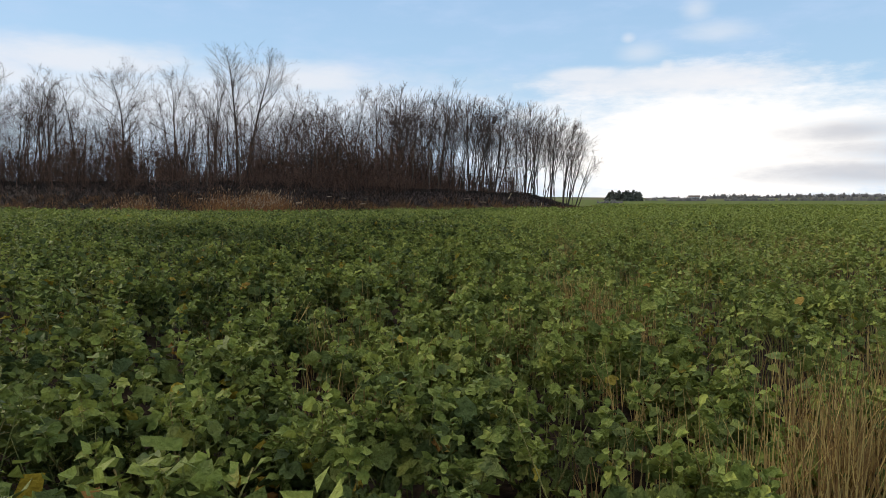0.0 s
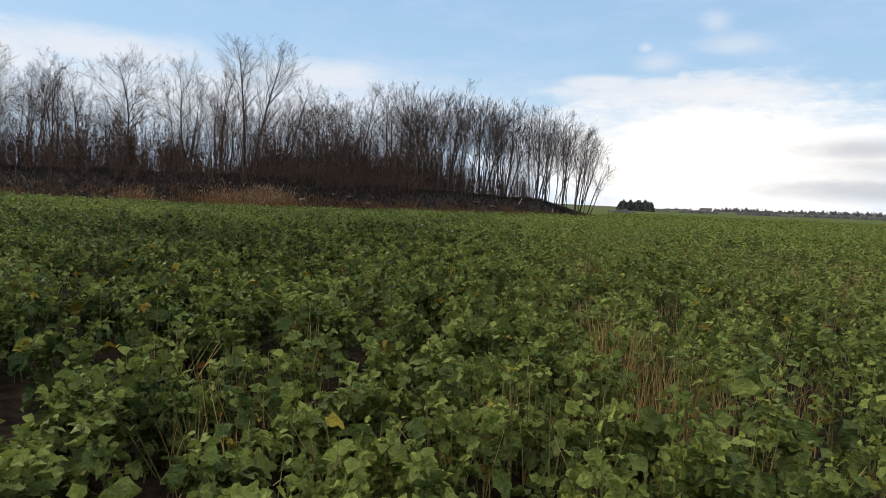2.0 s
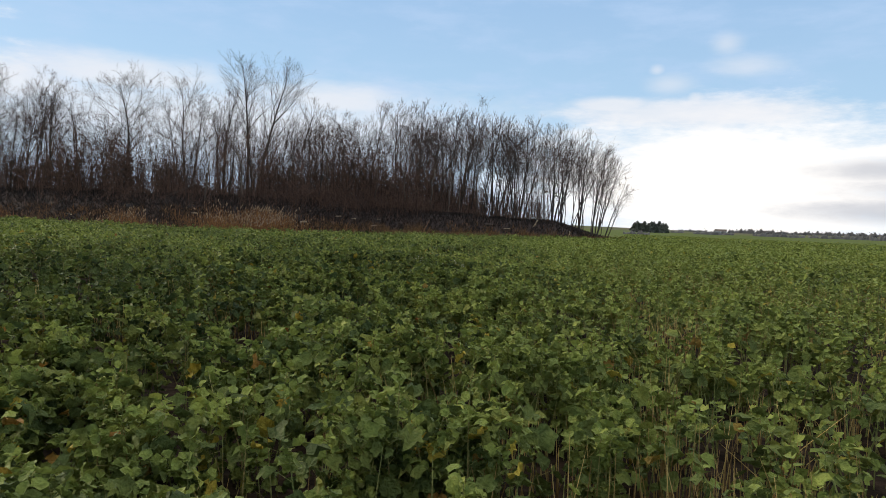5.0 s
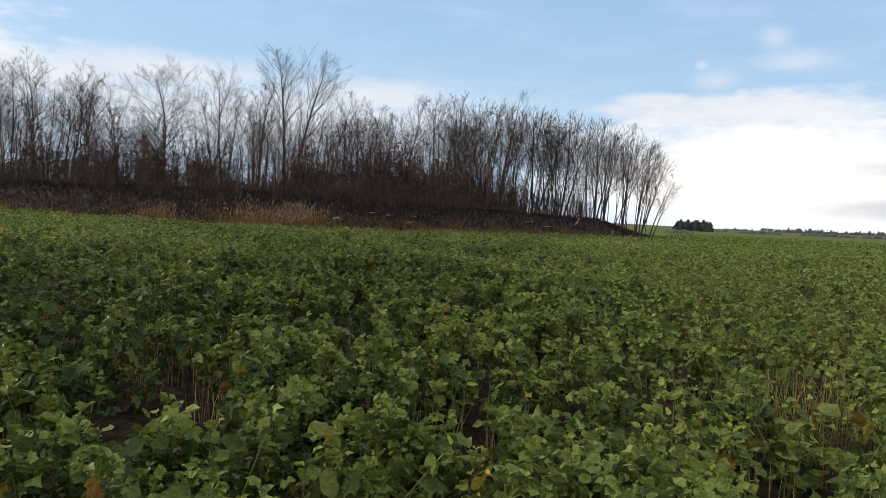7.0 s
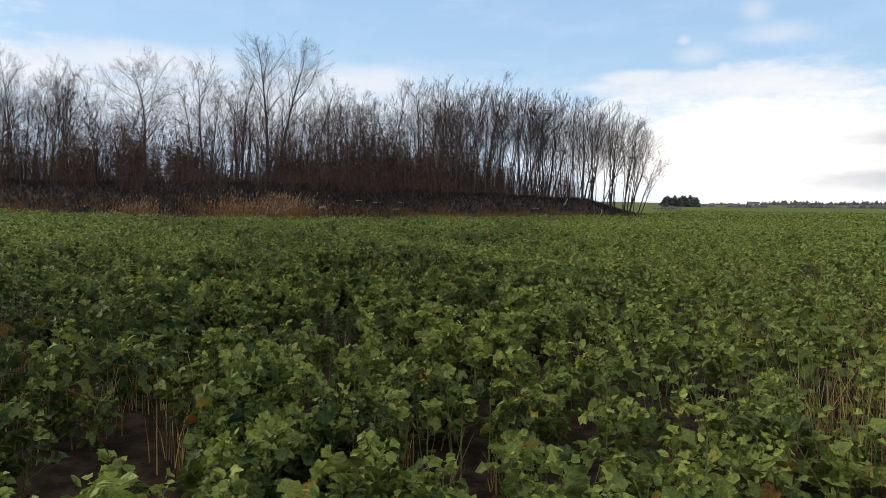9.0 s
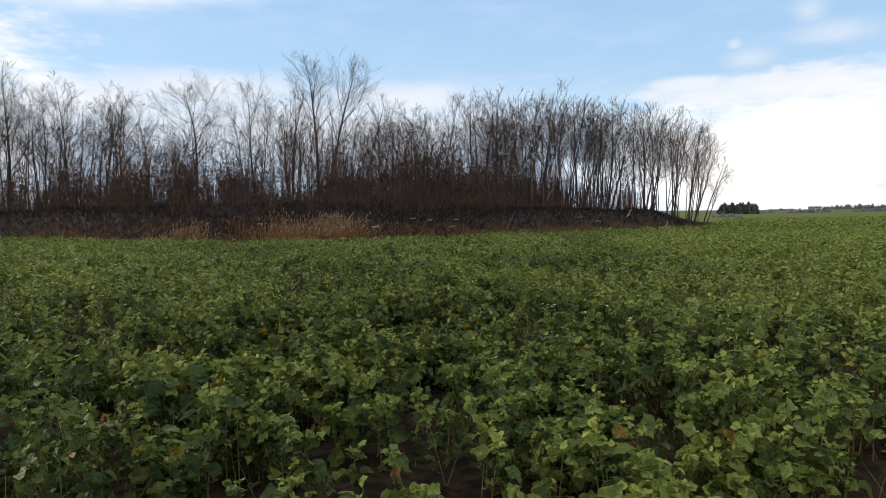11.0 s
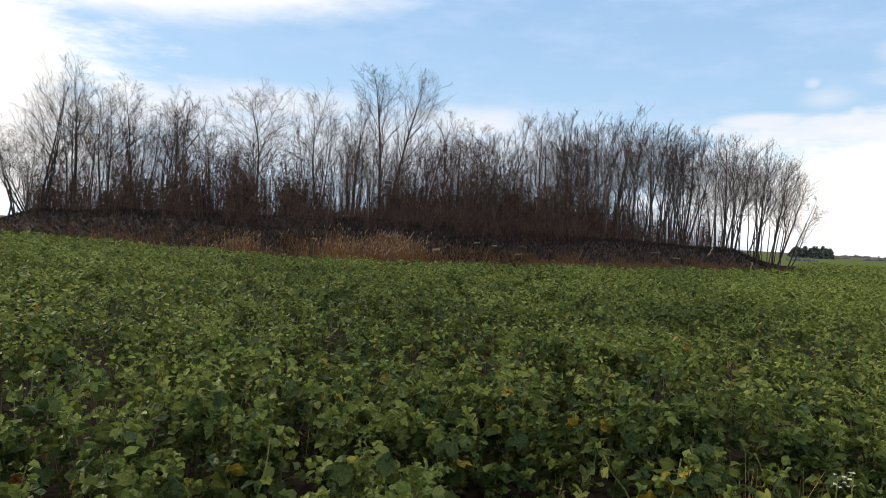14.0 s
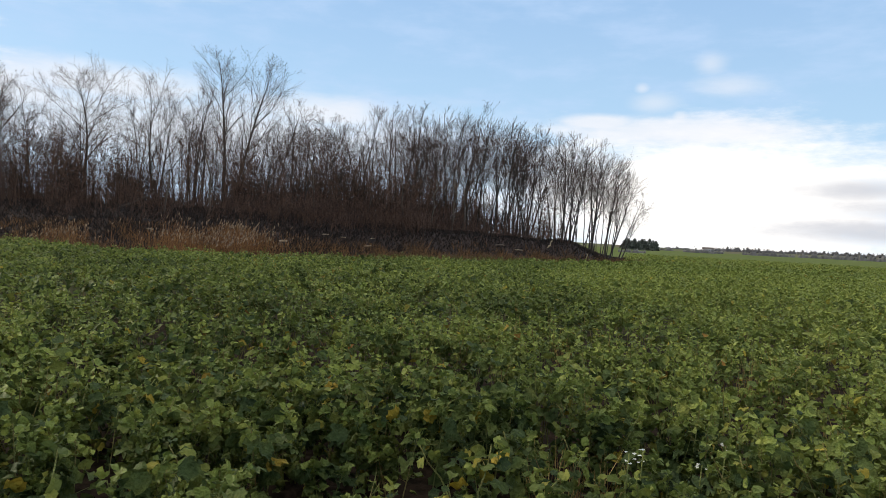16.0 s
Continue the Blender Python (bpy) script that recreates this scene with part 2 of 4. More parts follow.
MAT = {
    "ground": material("field_soil", field_ground),
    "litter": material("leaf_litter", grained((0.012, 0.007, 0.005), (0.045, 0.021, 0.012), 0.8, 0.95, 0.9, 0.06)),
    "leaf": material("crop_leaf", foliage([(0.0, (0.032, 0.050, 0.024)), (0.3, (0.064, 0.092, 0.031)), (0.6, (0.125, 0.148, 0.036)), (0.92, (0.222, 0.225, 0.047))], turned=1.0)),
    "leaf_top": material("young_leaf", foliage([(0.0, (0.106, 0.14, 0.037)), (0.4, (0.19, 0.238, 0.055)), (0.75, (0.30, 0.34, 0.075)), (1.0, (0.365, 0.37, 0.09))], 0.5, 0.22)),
    "leaf_single": material("plant_leaf", single_leaf),
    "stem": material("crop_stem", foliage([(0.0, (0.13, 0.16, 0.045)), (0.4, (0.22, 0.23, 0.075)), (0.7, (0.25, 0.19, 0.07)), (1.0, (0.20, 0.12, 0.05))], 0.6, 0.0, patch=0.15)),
    "straw": material("dry_straw", grained((0.19, 0.105, 0.03), (0.49, 0.345, 0.11), 2.0, 0.8, 0.2, 0.005, None, 0.7)),
    "dry_grass": material("dry_grass", grained((0.05, 0.025, 0.01), (0.24, 0.12, 0.042), 0.35, 0.9, 0.2, 0.005, None, 0.6)),
    "reed": material("reed_stalk", grained((0.12, 0.05, 0.017), (0.36, 0.175, 0.06), 0.6, 0.85, 0.2, 0.005, None, 0.6)),
    "plume": material("reed_plume", grained((0.16, 0.10, 0.06), (0.36, 0.25, 0.15), 1.5, 0.9, 0.2, 0.005, None, 0.5)),
    "bark": material("tree_bark", grained((0.015, 0.013, 0.0125), (0.052, 0.044, 0.039), 3.0, 0.9, 0.8, 0.02, (1, 1, 0.25))),
    "bark_pale": material("pale_bark", grained((0.045, 0.034, 0.026), (0.13, 0.10, 0.075), 3.0, 0.85, 0.6, 0.02, (1, 1, 0.4))),
    "twig": material("bare_twig", grained((0.022, 0.013, 0.011), (0.085, 0.05, 0.04), 1.0, 0.85, 0.2, 0.005, None, 0.4)),
    "brush": material("brushwood", grained((0.03, 0.017, 0.012), (0.14, 0.075, 0.048), 0.5, 0.95, 0.2, 0.005, None, 0.5)),
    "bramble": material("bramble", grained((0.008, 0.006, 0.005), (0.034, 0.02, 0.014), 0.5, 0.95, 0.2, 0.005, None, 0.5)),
    "cut": material("sawn_wood", grained((0.36, 0.25, 0.14), (0.62, 0.48, 0.30), 12.0, 0.8, 0.3, 0.01)),
    "peeled": material("peeled_wood", grained((0.16, 0.12, 0.08), (0.40, 0.31, 0.21), 6.0, 0.8, 0.3, 0.01)),
    # needles paler and greyer than their own green: distance haze put into the colour
    "needle": material("hazed_needle", grained((0.075, 0.085, 0.07), (0.125, 0.135, 0.105), 0.3, 0.9, 0.3, 0.1, None, 0.4)),
    # brown twigs with the grey of distant haze mixed into the base colour
    "hedge": material("hazed_hedge", grained((0.085, 0.08, 0.078), (0.15, 0.14, 0.13), 0.1, 0.95, 0.3, 0.1, None, 0.4)),
    "white_wall": material("white_render", grained((0.6, 0.59, 0.56), (0.8, 0.79, 0.76), 0.5)),
    "roof": material("roof_tile", grained((0.09, 0.07, 0.06), (0.17, 0.13, 0.11), 1.0)),
    "glass": material("dark_window", window_glass),
    "petal": material("white_petal", foliage([(0.0, (0.7, 0.7, 0.62)), (1.0, (0.85, 0.85, 0.8))], 0.5, 0.3, 0.1, 0.0)),
}

# ---------------------------------------------------------------- the lie of the land
HUB = (-2.3, 21.8)
# distance of the copse's near edge from the hub, by bearing in degrees
EDGE_AZ = (-75, -62, -56, -52, -45, -41, -33, -24, -15, -6, 2.4, 5.5, 9)
EDGE_R = (135, 108, 92, 80, 60, 51, 41, 40.5, 44.5, 51, 63, 78, 98)
COPSE_FROM, COPSE_TO = -56.0, 5.8


def polar(az_deg, r):
    a = math.radians(az_deg)
    return HUB[0] + r * math.sin(a), HUB[1] + r * math.cos(a)


def bearing(x, y):
    dx, dy = np.asarray(x) - HUB[0], np.asarray(y) - HUB[1]
    return np.degrees(np.arctan2(dx, dy)), np.hypot(dx, dy)


def step(v, lo, hi):
    t = np.clip((np.asarray(v, float) - lo) / (hi - lo), 0, 1)
    return t * t * (3 - 2 * t)


def wave(x, y, s, seed=0.0):
    """Cheap smooth variation between -1 and 1."""
    x, y = np.asarray(x) / s, np.asarray(y) / s
    return (np.sin(x * 1.3 + seed + 1.7 * np.sin(y * 0.9 + seed)) + np.sin(y * 1.7 - seed * 2 + 1.3 * np.sin(x * 1.1)) + np.sin((x + y) * 0.8 + seed * 3)) / 3


def bank(x, y):
    """How far a place lies on the copse's bank: 0 in the field, 1 on top."""
    az, r = bearing(x, y)
    d = r - np.interp(az, EDGE_AZ, EDGE_R)
    side = step(az, -55.0, -50.2) * step(az, 5.8, 1.4)
    run = np.interp(az, (-40, -14, -6), (11.5, 10.0, 7.0))
    return step((d - 0.6) / run, 0.0, 1.0) * step(d, 62, 40) * side


def ground_z(x, y):
    x, y = np.asarray(x, float), np.asarray(y, float)
    near = -0.23 - 0.0214 * np.clip(x, -7, 5) + 0.013 * np.clip(y, 0, 27)
    w = step(y, 24, 48)
    z = near * (1 - w) + 0.03 * w + 0.04 * wave(x, y, 3.0)
    az, r = bearing(x, y)
    z = z - 0.25 * step(az, -8, 6) * step(r, 40, 75) * step(r, 300, 120)
    z = z + bank(x, y) * (2.75 + 0.22 * wave(x, y, 9.0, 2.0)) * np.interp(az, (-18, -7, 2), (1.0, 0.8, 0.7))
    far = step(r, 350, 1600)
    hill = 3.5 + 3.0 * np.sin(np.radians(az) * 5.0 + 0.6) + 2.0 * np.sin(np.radians(az) * 13.0 + 2.0)
    return z + far * hill + step(r, 1500, 4000) * 4.0


def mesh_object(name, verts, faces, mats, parent=None, smooth_faces=False, face_mats=None):
    """verts: an (n, 3) array; faces: an array of triangles or quads."""
    me = bpy.data.meshes.new(name)
    verts, faces = np.asarray(verts, np.float32), np.asarray(faces, np.int32)
    k = faces.shape[1]
    me.vertices.add(len(verts))
    me.vertices.foreach_set("co", verts.ravel())
    me.loops.add(faces.size)
    me.loops.foreach_set("vertex_index", faces.ravel())
    me.polygons.add(len(faces))
    me.polygons.foreach_set("loop_start", np.arange(0, faces.size, k, dtype=np.int32))
    me.polygons.foreach_set("loop_total", np.full(len(faces), k, np.int32))
    for m in mats if isinstance(mats, (list, tuple)) else [mats]:
        me.materials.append(m)
    if face_mats is not None:
        me.polygons.foreach_set("material_index", np.asarray(face_mats, np.int32))
    me.polygons.foreach_set("use_smooth", np.full(len(faces), smooth_faces))
    me.update(calc_edges=True)
    ob = new(name, me)
    if parent is not None:
        ob.parent = parent
    return ob


def part(name, bm, mat, parent, label=""):
    me = bpy.data.meshes.new(name)
    bm.to_mesh(me)
    bm.free()
    me.materials.append(mat)
    ob = new(name, me)
    ob.parent = parent
    return tagged(ob, label)


def build_ground():
    radii = np.concatenate([np.linspace(0.001, 38, 70), np.linspace(38.6, 135, 90), np.geomspace(138, 4600, 40)])
    azs = np.radians(np.concatenate([np.arange(-60, 12, 0.5), np.arange(12, 300, 2.4)]))
    rr, aa = np.meshgrid(radii, azs, indexing="ij")
    x, y = HUB[0] + rr * np.sin(aa), HUB[1] + rr * np.cos(aa)
    z = ground_z(x, y) + 0.02 * np.sin(x * 5.1 + 3 * np.sin(y * 1.3)) * np.sin(y * 4.3 + x) * (rr < 120)
    verts = np.stack([x, y, z], -1).reshape(-1, 3)
    n, m = len(radii), len(azs)
    i, j = np.meshgrid(np.arange(n - 1), np.arange(m), indexing="ij")
    q = np.stack([i * m + j, i * m + (j + 1) % m, (i + 1) * m + (j + 1) % m, (i + 1) * m + j], -1).reshape(-1, 4)
    mid = verts[q].mean(1)
    az, r = bearing(mid[:, 0], mid[:, 1])
    d = r - np.interp(az, EDGE_AZ, EDGE_R) + 0.8 * wave(mid[:, 0], mid[:, 1], 1.5)
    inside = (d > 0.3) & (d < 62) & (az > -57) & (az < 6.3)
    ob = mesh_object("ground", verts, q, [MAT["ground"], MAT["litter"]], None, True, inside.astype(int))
    tagged(ob, "dark field soil with a brown leaf-covered bank", "ground", kind="structure")
    return ob


build_ground()

# ---------------------------------------------------------------- the copse: bare trees
def frames_for(d):
    """Two sides across each of the directions d, (n, 3)."""
    ref = np.where(np.abs(d[:, 2:3]) > 0.9, np.array([[1.0, 0, 0]]), np.array([[0, 0, 1.0]]))
    s = np.cross(d, ref)
    s /= np.linalg.norm(s, axis=1, keepdims=True) + 1e-9
    return s, np.cross(s, d)


def tubes(p0, p1, r0, r1, sides):
    """Tapered tubes of the given sides between the points; returns verts and quads."""
    p0, p1, r0, r1 = (np.asarray(v, float) for v in (p0, p1, r0, r1))
    d = p1 - p0
    d = d / (np.linalg.norm(d, axis=1, keepdims=True) + 1e-9)
    s, u = frames_for(d)
    ang = np.arange(sides) * 2 * np.pi / sides
    ring = np.cos(ang)[None, :, None] * s[:, None] + np.sin(ang)[None, :, None] * u[:, None]
    v = np.concatenate([p0[:, None] + ring * r0[:, None, None], p1[:, None] + ring * r1[:, None, None]], 1)
    k = np.arange(sides)
    f = np.stack([k, (k + 1) % sides, sides + (k + 1) % sides, sides + k], -1)
    faces = (np.arange(len(p0)) * 2 * sides)[:, None, None] + f[None]
    return v.reshape(-1, 3), faces.reshape(-1, 4)


def points(p0, p1, r0):
    """Twigs that run out to a point."""
    d = p1 - p0
    s, u = frames_for(d / (np.linalg.norm(d, axis=1, keepdims=True) + 1e-9))
    n = len(p0)
    a = np.arange(3) * 2 * np.pi / 3
    ring = np.cos(a)[None, :, None] * s[:, None] + np.sin(a)[None, :, None] * u[:, None]
    v = np.concatenate([p0[:, None] + ring * r0[:, None, None], p1[:, None]], 1)
    f = (np.arange(n) * 4)[:, None, None] + np.array([[0, 1, 3], [1, 2, 3], [2, 0, 3]])[None]
    return v.reshape(-1, 3), f.reshape(-1, 3)


def rod(points, radii, sides):
    """One bent tube through the points, with closed ends."""
    points, radii = np.asarray(points, float), np.asarray(radii, float)
    d = np.gradient(points, axis=0)
    s, u = frames_for(d / (np.linalg.norm(d, axis=1, keepdims=True) + 1e-9))
    ang = np.arange(sides) * 2 * np.pi / sides
    v = points[:, None] + radii[:, None, None] * (np.cos(ang)[None, :, None] * s[:, None] + np.sin(ang)[None, :, None] * u[:, None])
    n, k = len(points), np.arange(sides)
    f = np.concatenate([np.stack([i * sides + k, i * sides + (k + 1) % sides, (i + 1) * sides + (k + 1) % sides, (i + 1) * sides + k], -1) for i in range(n - 1)])
    tri = np.concatenate([f[:, [0, 1, 2]], f[:, [0, 2, 3]]])
    caps = [(0, i + 1, i) for i in range(1, sides - 1)] + [((n - 1) * sides, (n - 1) * sides + i, (n - 1) * sides + i + 1) for i in range(1, sides - 1)]
    return v.reshape(-1, 3), np.vstack([tri, np.array(caps)])


def unit(v):
    return v / (np.linalg.norm(v) + 1e-9)


THIN = (0.018, 0.010, 0.0078, 0.0068, 0.0060)      # least radius of trunk, limb, branch, twig and tip


def grow(rng, height, spread=1.0, lean=(0.0, 0.0), forks=1, first=0.3, limbs=15, fine=3, girth=0.013, dense=(9, 6), split=0.0, droop=0.0):
    """The limbs of a bare tree as rows of start, end, radii and level."""
    rows = []

    def limb(start, way, length, radius, level, bend_up):
        n = (9, 5, 3, 1, 1)[level]
        p, d, seg = np.array(start, float), unit(np.array(way, float)), length / n
        places = [p.copy()]
        for i in range(n):
            d = unit(d + rng.normal(0, (0.045, 0.10, 0.13, 0.14, 0.14)[level], 3) + np.array([0, 0, bend_up]))
            q = p + d * seg
            ra, rb = radius * (1 - 0.9 * i / n), radius * (1 - 0.9 * (i + 1) / n)
            if level == 0:
                ra, rb = radius * (1 - i / n) ** 0.85, radius * (1 - (i + 1) / n) ** 0.85 + 0.006
            rows.append((*p, *q, max(ra, THIN[level]), max(rb, THIN[level] * 0.8), level))
            p = q
            places.append(p.copy())
        return places

    def along(places, f):
        f *= len(places) - 1
        i = min(int(f), len(places) - 2)
        return places[i] + (places[i + 1] - places[i]) * (f - i), unit(places[i + 1] - places[i])

    def children(places, length, radius, level):
        count = (limbs if forks == 1 else int(limbs * 0.72), *dense, fine)[level]
        for k in range(count):
            f = first + (0.98 - first) * ((k + rng.random()) / count) if level == 0 else 0.2 + 0.8 * (k + rng.random()) / count
            p, d = along(places, f)
            s, u = frames_for(d[None])
            a = k * 2.4 + rng.normal(0, 0.5)
            out = math.cos(a) * s[0] + math.sin(a) * u[0]
            open_angle = radians(rng.uniform(*((26, 56), (26, 54), (22, 52), (20, 50))[level])) * (spread ** 0.5)
            way = d * math.cos(open_angle) + out * math.sin(open_angle)
            way[2] += 0.12 - droop * (level > 0)
            if level == 0:
                size = height * min(0.42, (1 - f) * 0.85 + 0.09) * (0.4 + 0.6 * spread) * rng.uniform(0.65, 1.05)
                rad = radius * (1 - f) ** 0.85 * 0.38 + 0.007
            else:
                size = length * (0.52, 0.48, 0.42)[level - 1] * (1.15 - 0.5 * f) * rng.uniform(0.7, 1.2)
                rad = radius * 0.42 * (1.1 - 0.7 * f)
            mine = limb(p, way, size, max(rad, 0.004), level + 1, (0, 0.055, 0.05, 0.04, 0.03)[level + 1])
            if level < 3 and fine > 0 or level < 2:
                children(mine, size, max(rad, 0.004), level + 1)

    for k in range(forks):
        a = rng.uniform(0, 6.28)
        way = np.array([lean[0], lean[1], 1.0]) + (0 if forks == 1 else 0.13) * np.array([math.cos(a), math.sin(a), 0])
        h = height * (1 if k == 0 else rng.uniform(0.7, 0.95))
        base = np.array([0.25 * math.cos(a), 0.25 * math.sin(a), -0.2]) * (0 if forks == 1 else 1) + np.array([0, 0, -0.25])
        places = limb(base, way, h * 1.0 + 0.25, h * girth * (1 if forks == 1 else 0.8), 0, 0.02)
        children(places, h, h * girth, 0)
    return np.array(rows)


def tree_meshes(rows, mats):
    """A trunk with its limbs and the crown of fine branches, as two meshes."""
    made = []
    for part_name, pick, sides, mat in (("trunk", rows[:, 8] <= 1, 4, mats[0]), ("crown", rows[:, 8] >= 2, 3, mats[1])):
        r = rows[pick]
        if part_name == "crown":
            tip = r[:, 8] >= 3
            v, f = points(r[tip, :3], r[tip, 3:6], r[tip, 6])
            r = r[~tip]
            tv, tf = tubes(r[:, :3], r[:, 3:6], r[:, 6], r[:, 7], 3)
            tf = np.vstack([tf[:, [0, 1, 2]], tf[:, [0, 2, 3]]]) if tf.shape[1] == 4 else tf
            v, f = np.vstack([v, tv]), np.vstack([f, tf + len(v)])
        else:
            v, f = tubes(r[:, :3], r[:, 3:6], r[:, 6], r[:, 7], sides)
        ob = mesh_object(part_name, v, f, mat, None, True)
        made.append(ob.data)
        bpy.data.objects.remove(ob)
    return made


def place_tree(meshes, x, y, turn, scale, label, group, name="tree", lean=0.0):
    root = new(name)
    root.matrix_world = Matrix.Translation((x, y, float(ground_z(x, y)))) @ Matrix.Rotation(lean, 4, "Y") @ Matrix.Rotation(turn, 4, "Z") @ Matrix.Diagonal((scale[0], scale[0], scale[1], 1))
    root.empty_display_size = 0.3
    for part_name, me in zip(("trunk", "crown"), meshes):
        ob = new(part_name, me)
        ob.parent = root
    return tagged(root, label, "tree", group)


TREES = "bare trees of the copse"


def own_tree(seed, az, behind, top_el, label, **shape):
    """A tree that stands out: its bearing, how far it stands behind the copse's edge and how high its top reaches (degrees up from the hub)."""
    r = float(np.interp(az, EDGE_AZ, EDGE_R)) + behind + float(np.interp(az, (-49, -40, -25, -10, 2, 4), (6, 19, 25, 21, 10, 1)))
    x, y = polar(az, r)
    h = r * math.tan(radians(top_el)) + 1.75 - float(ground_z(x, y))
    rng = np.random.default_rng(seed)
    rows = grow(rng, h * 0.97, **shape)
    top = rows[:, 5].max()
    rows[:, [2, 5]] *= h / top
    rows[rows[:, 8] >= 2, 6:8] *= 1.12 if az < -12 else 1.0
    meshes = tree_meshes(rows, (MAT["bark"], MAT["twig"]))
    return place_tree(meshes, x, y, 0.0, (1, 1), label, TREES)


def build_trees():
    plain = "tall bare tree with fine dark twigs on the copse bank"
    # the ones that can be told apart, from one end of the copse to the other
    own_tree(1, -50.9, 8, 6.6, "low spreading bare tree leaning out over the field", spread=1.9, lean=(-0.55, -0.25), forks=3, limbs=12, first=0.15)
    own_tree(24, -51.6, 12, 7.4, "low spreading bare tree leaning out over the field", spread=1.7, lean=(-0.3, -0.1), forks=3, limbs=11, first=0.15)
    own_tree(2, -50.1, 10, 11.4, "tall bare tree with several upright stems", forks=3, limbs=13, spread=1.0, first=0.22, lean=(-0.06, 0))
    own_tree(3, -48.2, 13, 12.0, "tall bare tree with several upright stems", forks=3, limbs=13, spread=1.0, first=0.25)
    own_tree(4, -46.0, 11, 10.2, plain, forks=3, limbs=13, spread=1.0, first=0.25)
    own_tree(5, -44.0, 14, 10.7, plain, forks=2, limbs=14, spread=1.0)
    own_tree(25, -42.2, 13, 10.0, plain, forks=2, limbs=13, spread=0.9)
    own_tree(6, -40.4, 13, 10.5, plain, forks=2, limbs=14, spread=1.0)
    own_tree(26, -38.3, 15, 9.6, plain, forks=2, limbs=12, spread=0.9)
    own_tree(7, -35.2, 15, 11.5, "bare tree with a wide fan-shaped crown", forks=1, limbs=22, spread=1.3, first=0.36, dense=(10, 7))
    own_tree(8, -30.5, 14, 11.9, "bare tree with a wide fan-shaped crown", forks=2, limbs=17, spread=1.15, first=0.3, dense=(10, 6))
    own_tree(9, -27.8, 12, 10.4, plain, forks=3, limbs=12, spread=0.8)
    own_tree(10, -25.6, 15, 14.0, "tallest bare tree, with an open upswept crown", forks=1, limbs=19, spread=1.0, first=0.42, lean=(0.02, 0))
    own_tree(11, -25.1, 15.5, 13.5, "very tall bare tree leaning away from its neighbour", forks=1, limbs=18, spread=1.0, first=0.4, lean=(0.11, 0))
    own_tree(12, -22.4, 12, 10.9, "bare tree leaning towards the open field", forks=2, limbs=15, spread=0.9, lean=(0.14, 0))
    own_tree(13, -17.9, 12, 9.8, "bare tree with a dense fan of thin branches", forks=3, limbs=14, spread=1.1)
    own_tree(14, -15.0, 14, 10.3, plain, forks=2, limbs=14, spread=0.8)
    own_tree(15, -12.6, 14, 10.6, plain, forks=2, limbs=14, spread=0.9)
    own_tree(16, -10.4, 14, 10.6, plain, forks=2, limbs=14, spread=0.9)
    own_tree(17, -7.4, 12, 11.2, "bare tree with a long limb leaning out", forks=2, limbs=15, spread=1.15, lean=(0.2, 0), dense=(7, 4))
    own_tree(18, -3.8, 12, 9.7, plain, forks=2, limbs=11, spread=1.0, dense=(7, 4))
    own_tree(19, -1.6, 12, 10.1, "bare tree leaning to one side", forks=2, limbs=13, spread=0.9, lean=(0.18, 0), dense=(7, 4))
    own_tree(20, 1.2, 11, 9.2, plain, forks=2, limbs=12, spread=1.0, dense=(7, 4))
    own_tree(21, 3.4, 13, 8.3, plain, forks=2, limbs=12, spread=0.9, dense=(7, 4))
    own_tree(22, 4.7, 12, 7.3, "slender bare tree at the copse's end leaning outward", forks=4, limbs=9, spread=0.8, lean=(0.14, 0), droop=0.1)
    own_tree(23, 5.5, 10, 4.3, "thin bare tree bending out over the field", forks=2, limbs=9, spread=0.8, lean=(0.3, 0), droop=0.15)
    # the crowd behind and between them
    rng = np.random.default_rng(77)
    kinds = []
    for k in range(9):
        slim = k % 3 == 0
        rows = grow(np.random.default_rng(200 + k), 10.0, spread=0.8 if slim else 1.2, forks=1 if slim else 2, limbs=11, fine=2, dense=(7, 5), girth=0.0075 if slim else 0.0085, first=0.35 if slim else 0.25)
        rows[:, [2, 5]] *= 10.0 / rows[:, 5].max()
        kinds.append(tree_meshes(rows, (MAT["bark"], MAT["twig"])))
    for k in range(92):
        az = rng.uniform(-51.0, -20.0) if k % 9 < 5 else rng.uniform(-22.0, 2.5)
        behind = 11 + 28 * rng.random()
        r = float(np.interp(az, EDGE_AZ, EDGE_R)) + behind
        top = float(np.interp(az, (-52, -48, -40, -30, -18, -8, -4, 1, 4.5), (6.5, 9.7, 9.0, 9.0, 9.9, 10.3, 9.4, 9.2, 7.2)))
        x, y = polar(az, r)
        h = (r * math.tan(radians(top)) + 1.75 - float(ground_z(x, y))) * rng.uniform(0.74, 1.0)
        h = min(h, 17.5)
        place_tree(kinds[k % 9], x, y, rng.uniform(0, 6.28), (h / 10 * rng.uniform(0.8, 1.1), h / 10), "slim bare tree among others in the copse", TREES, lean=rng.normal(0.02, 0.07))
    # close-set thin poles towards the copse's end
    poles = []
    for k in range(5):
        rows = grow(np.random.default_rng(300 + k), 9.0, spread=0.75, forks=1, limbs=10, fine=2, dense=(5, 4), girth=0.0056, first=0.36)
        poles.append(tree_meshes(rows, (MAT["bark"], MAT["twig"])))
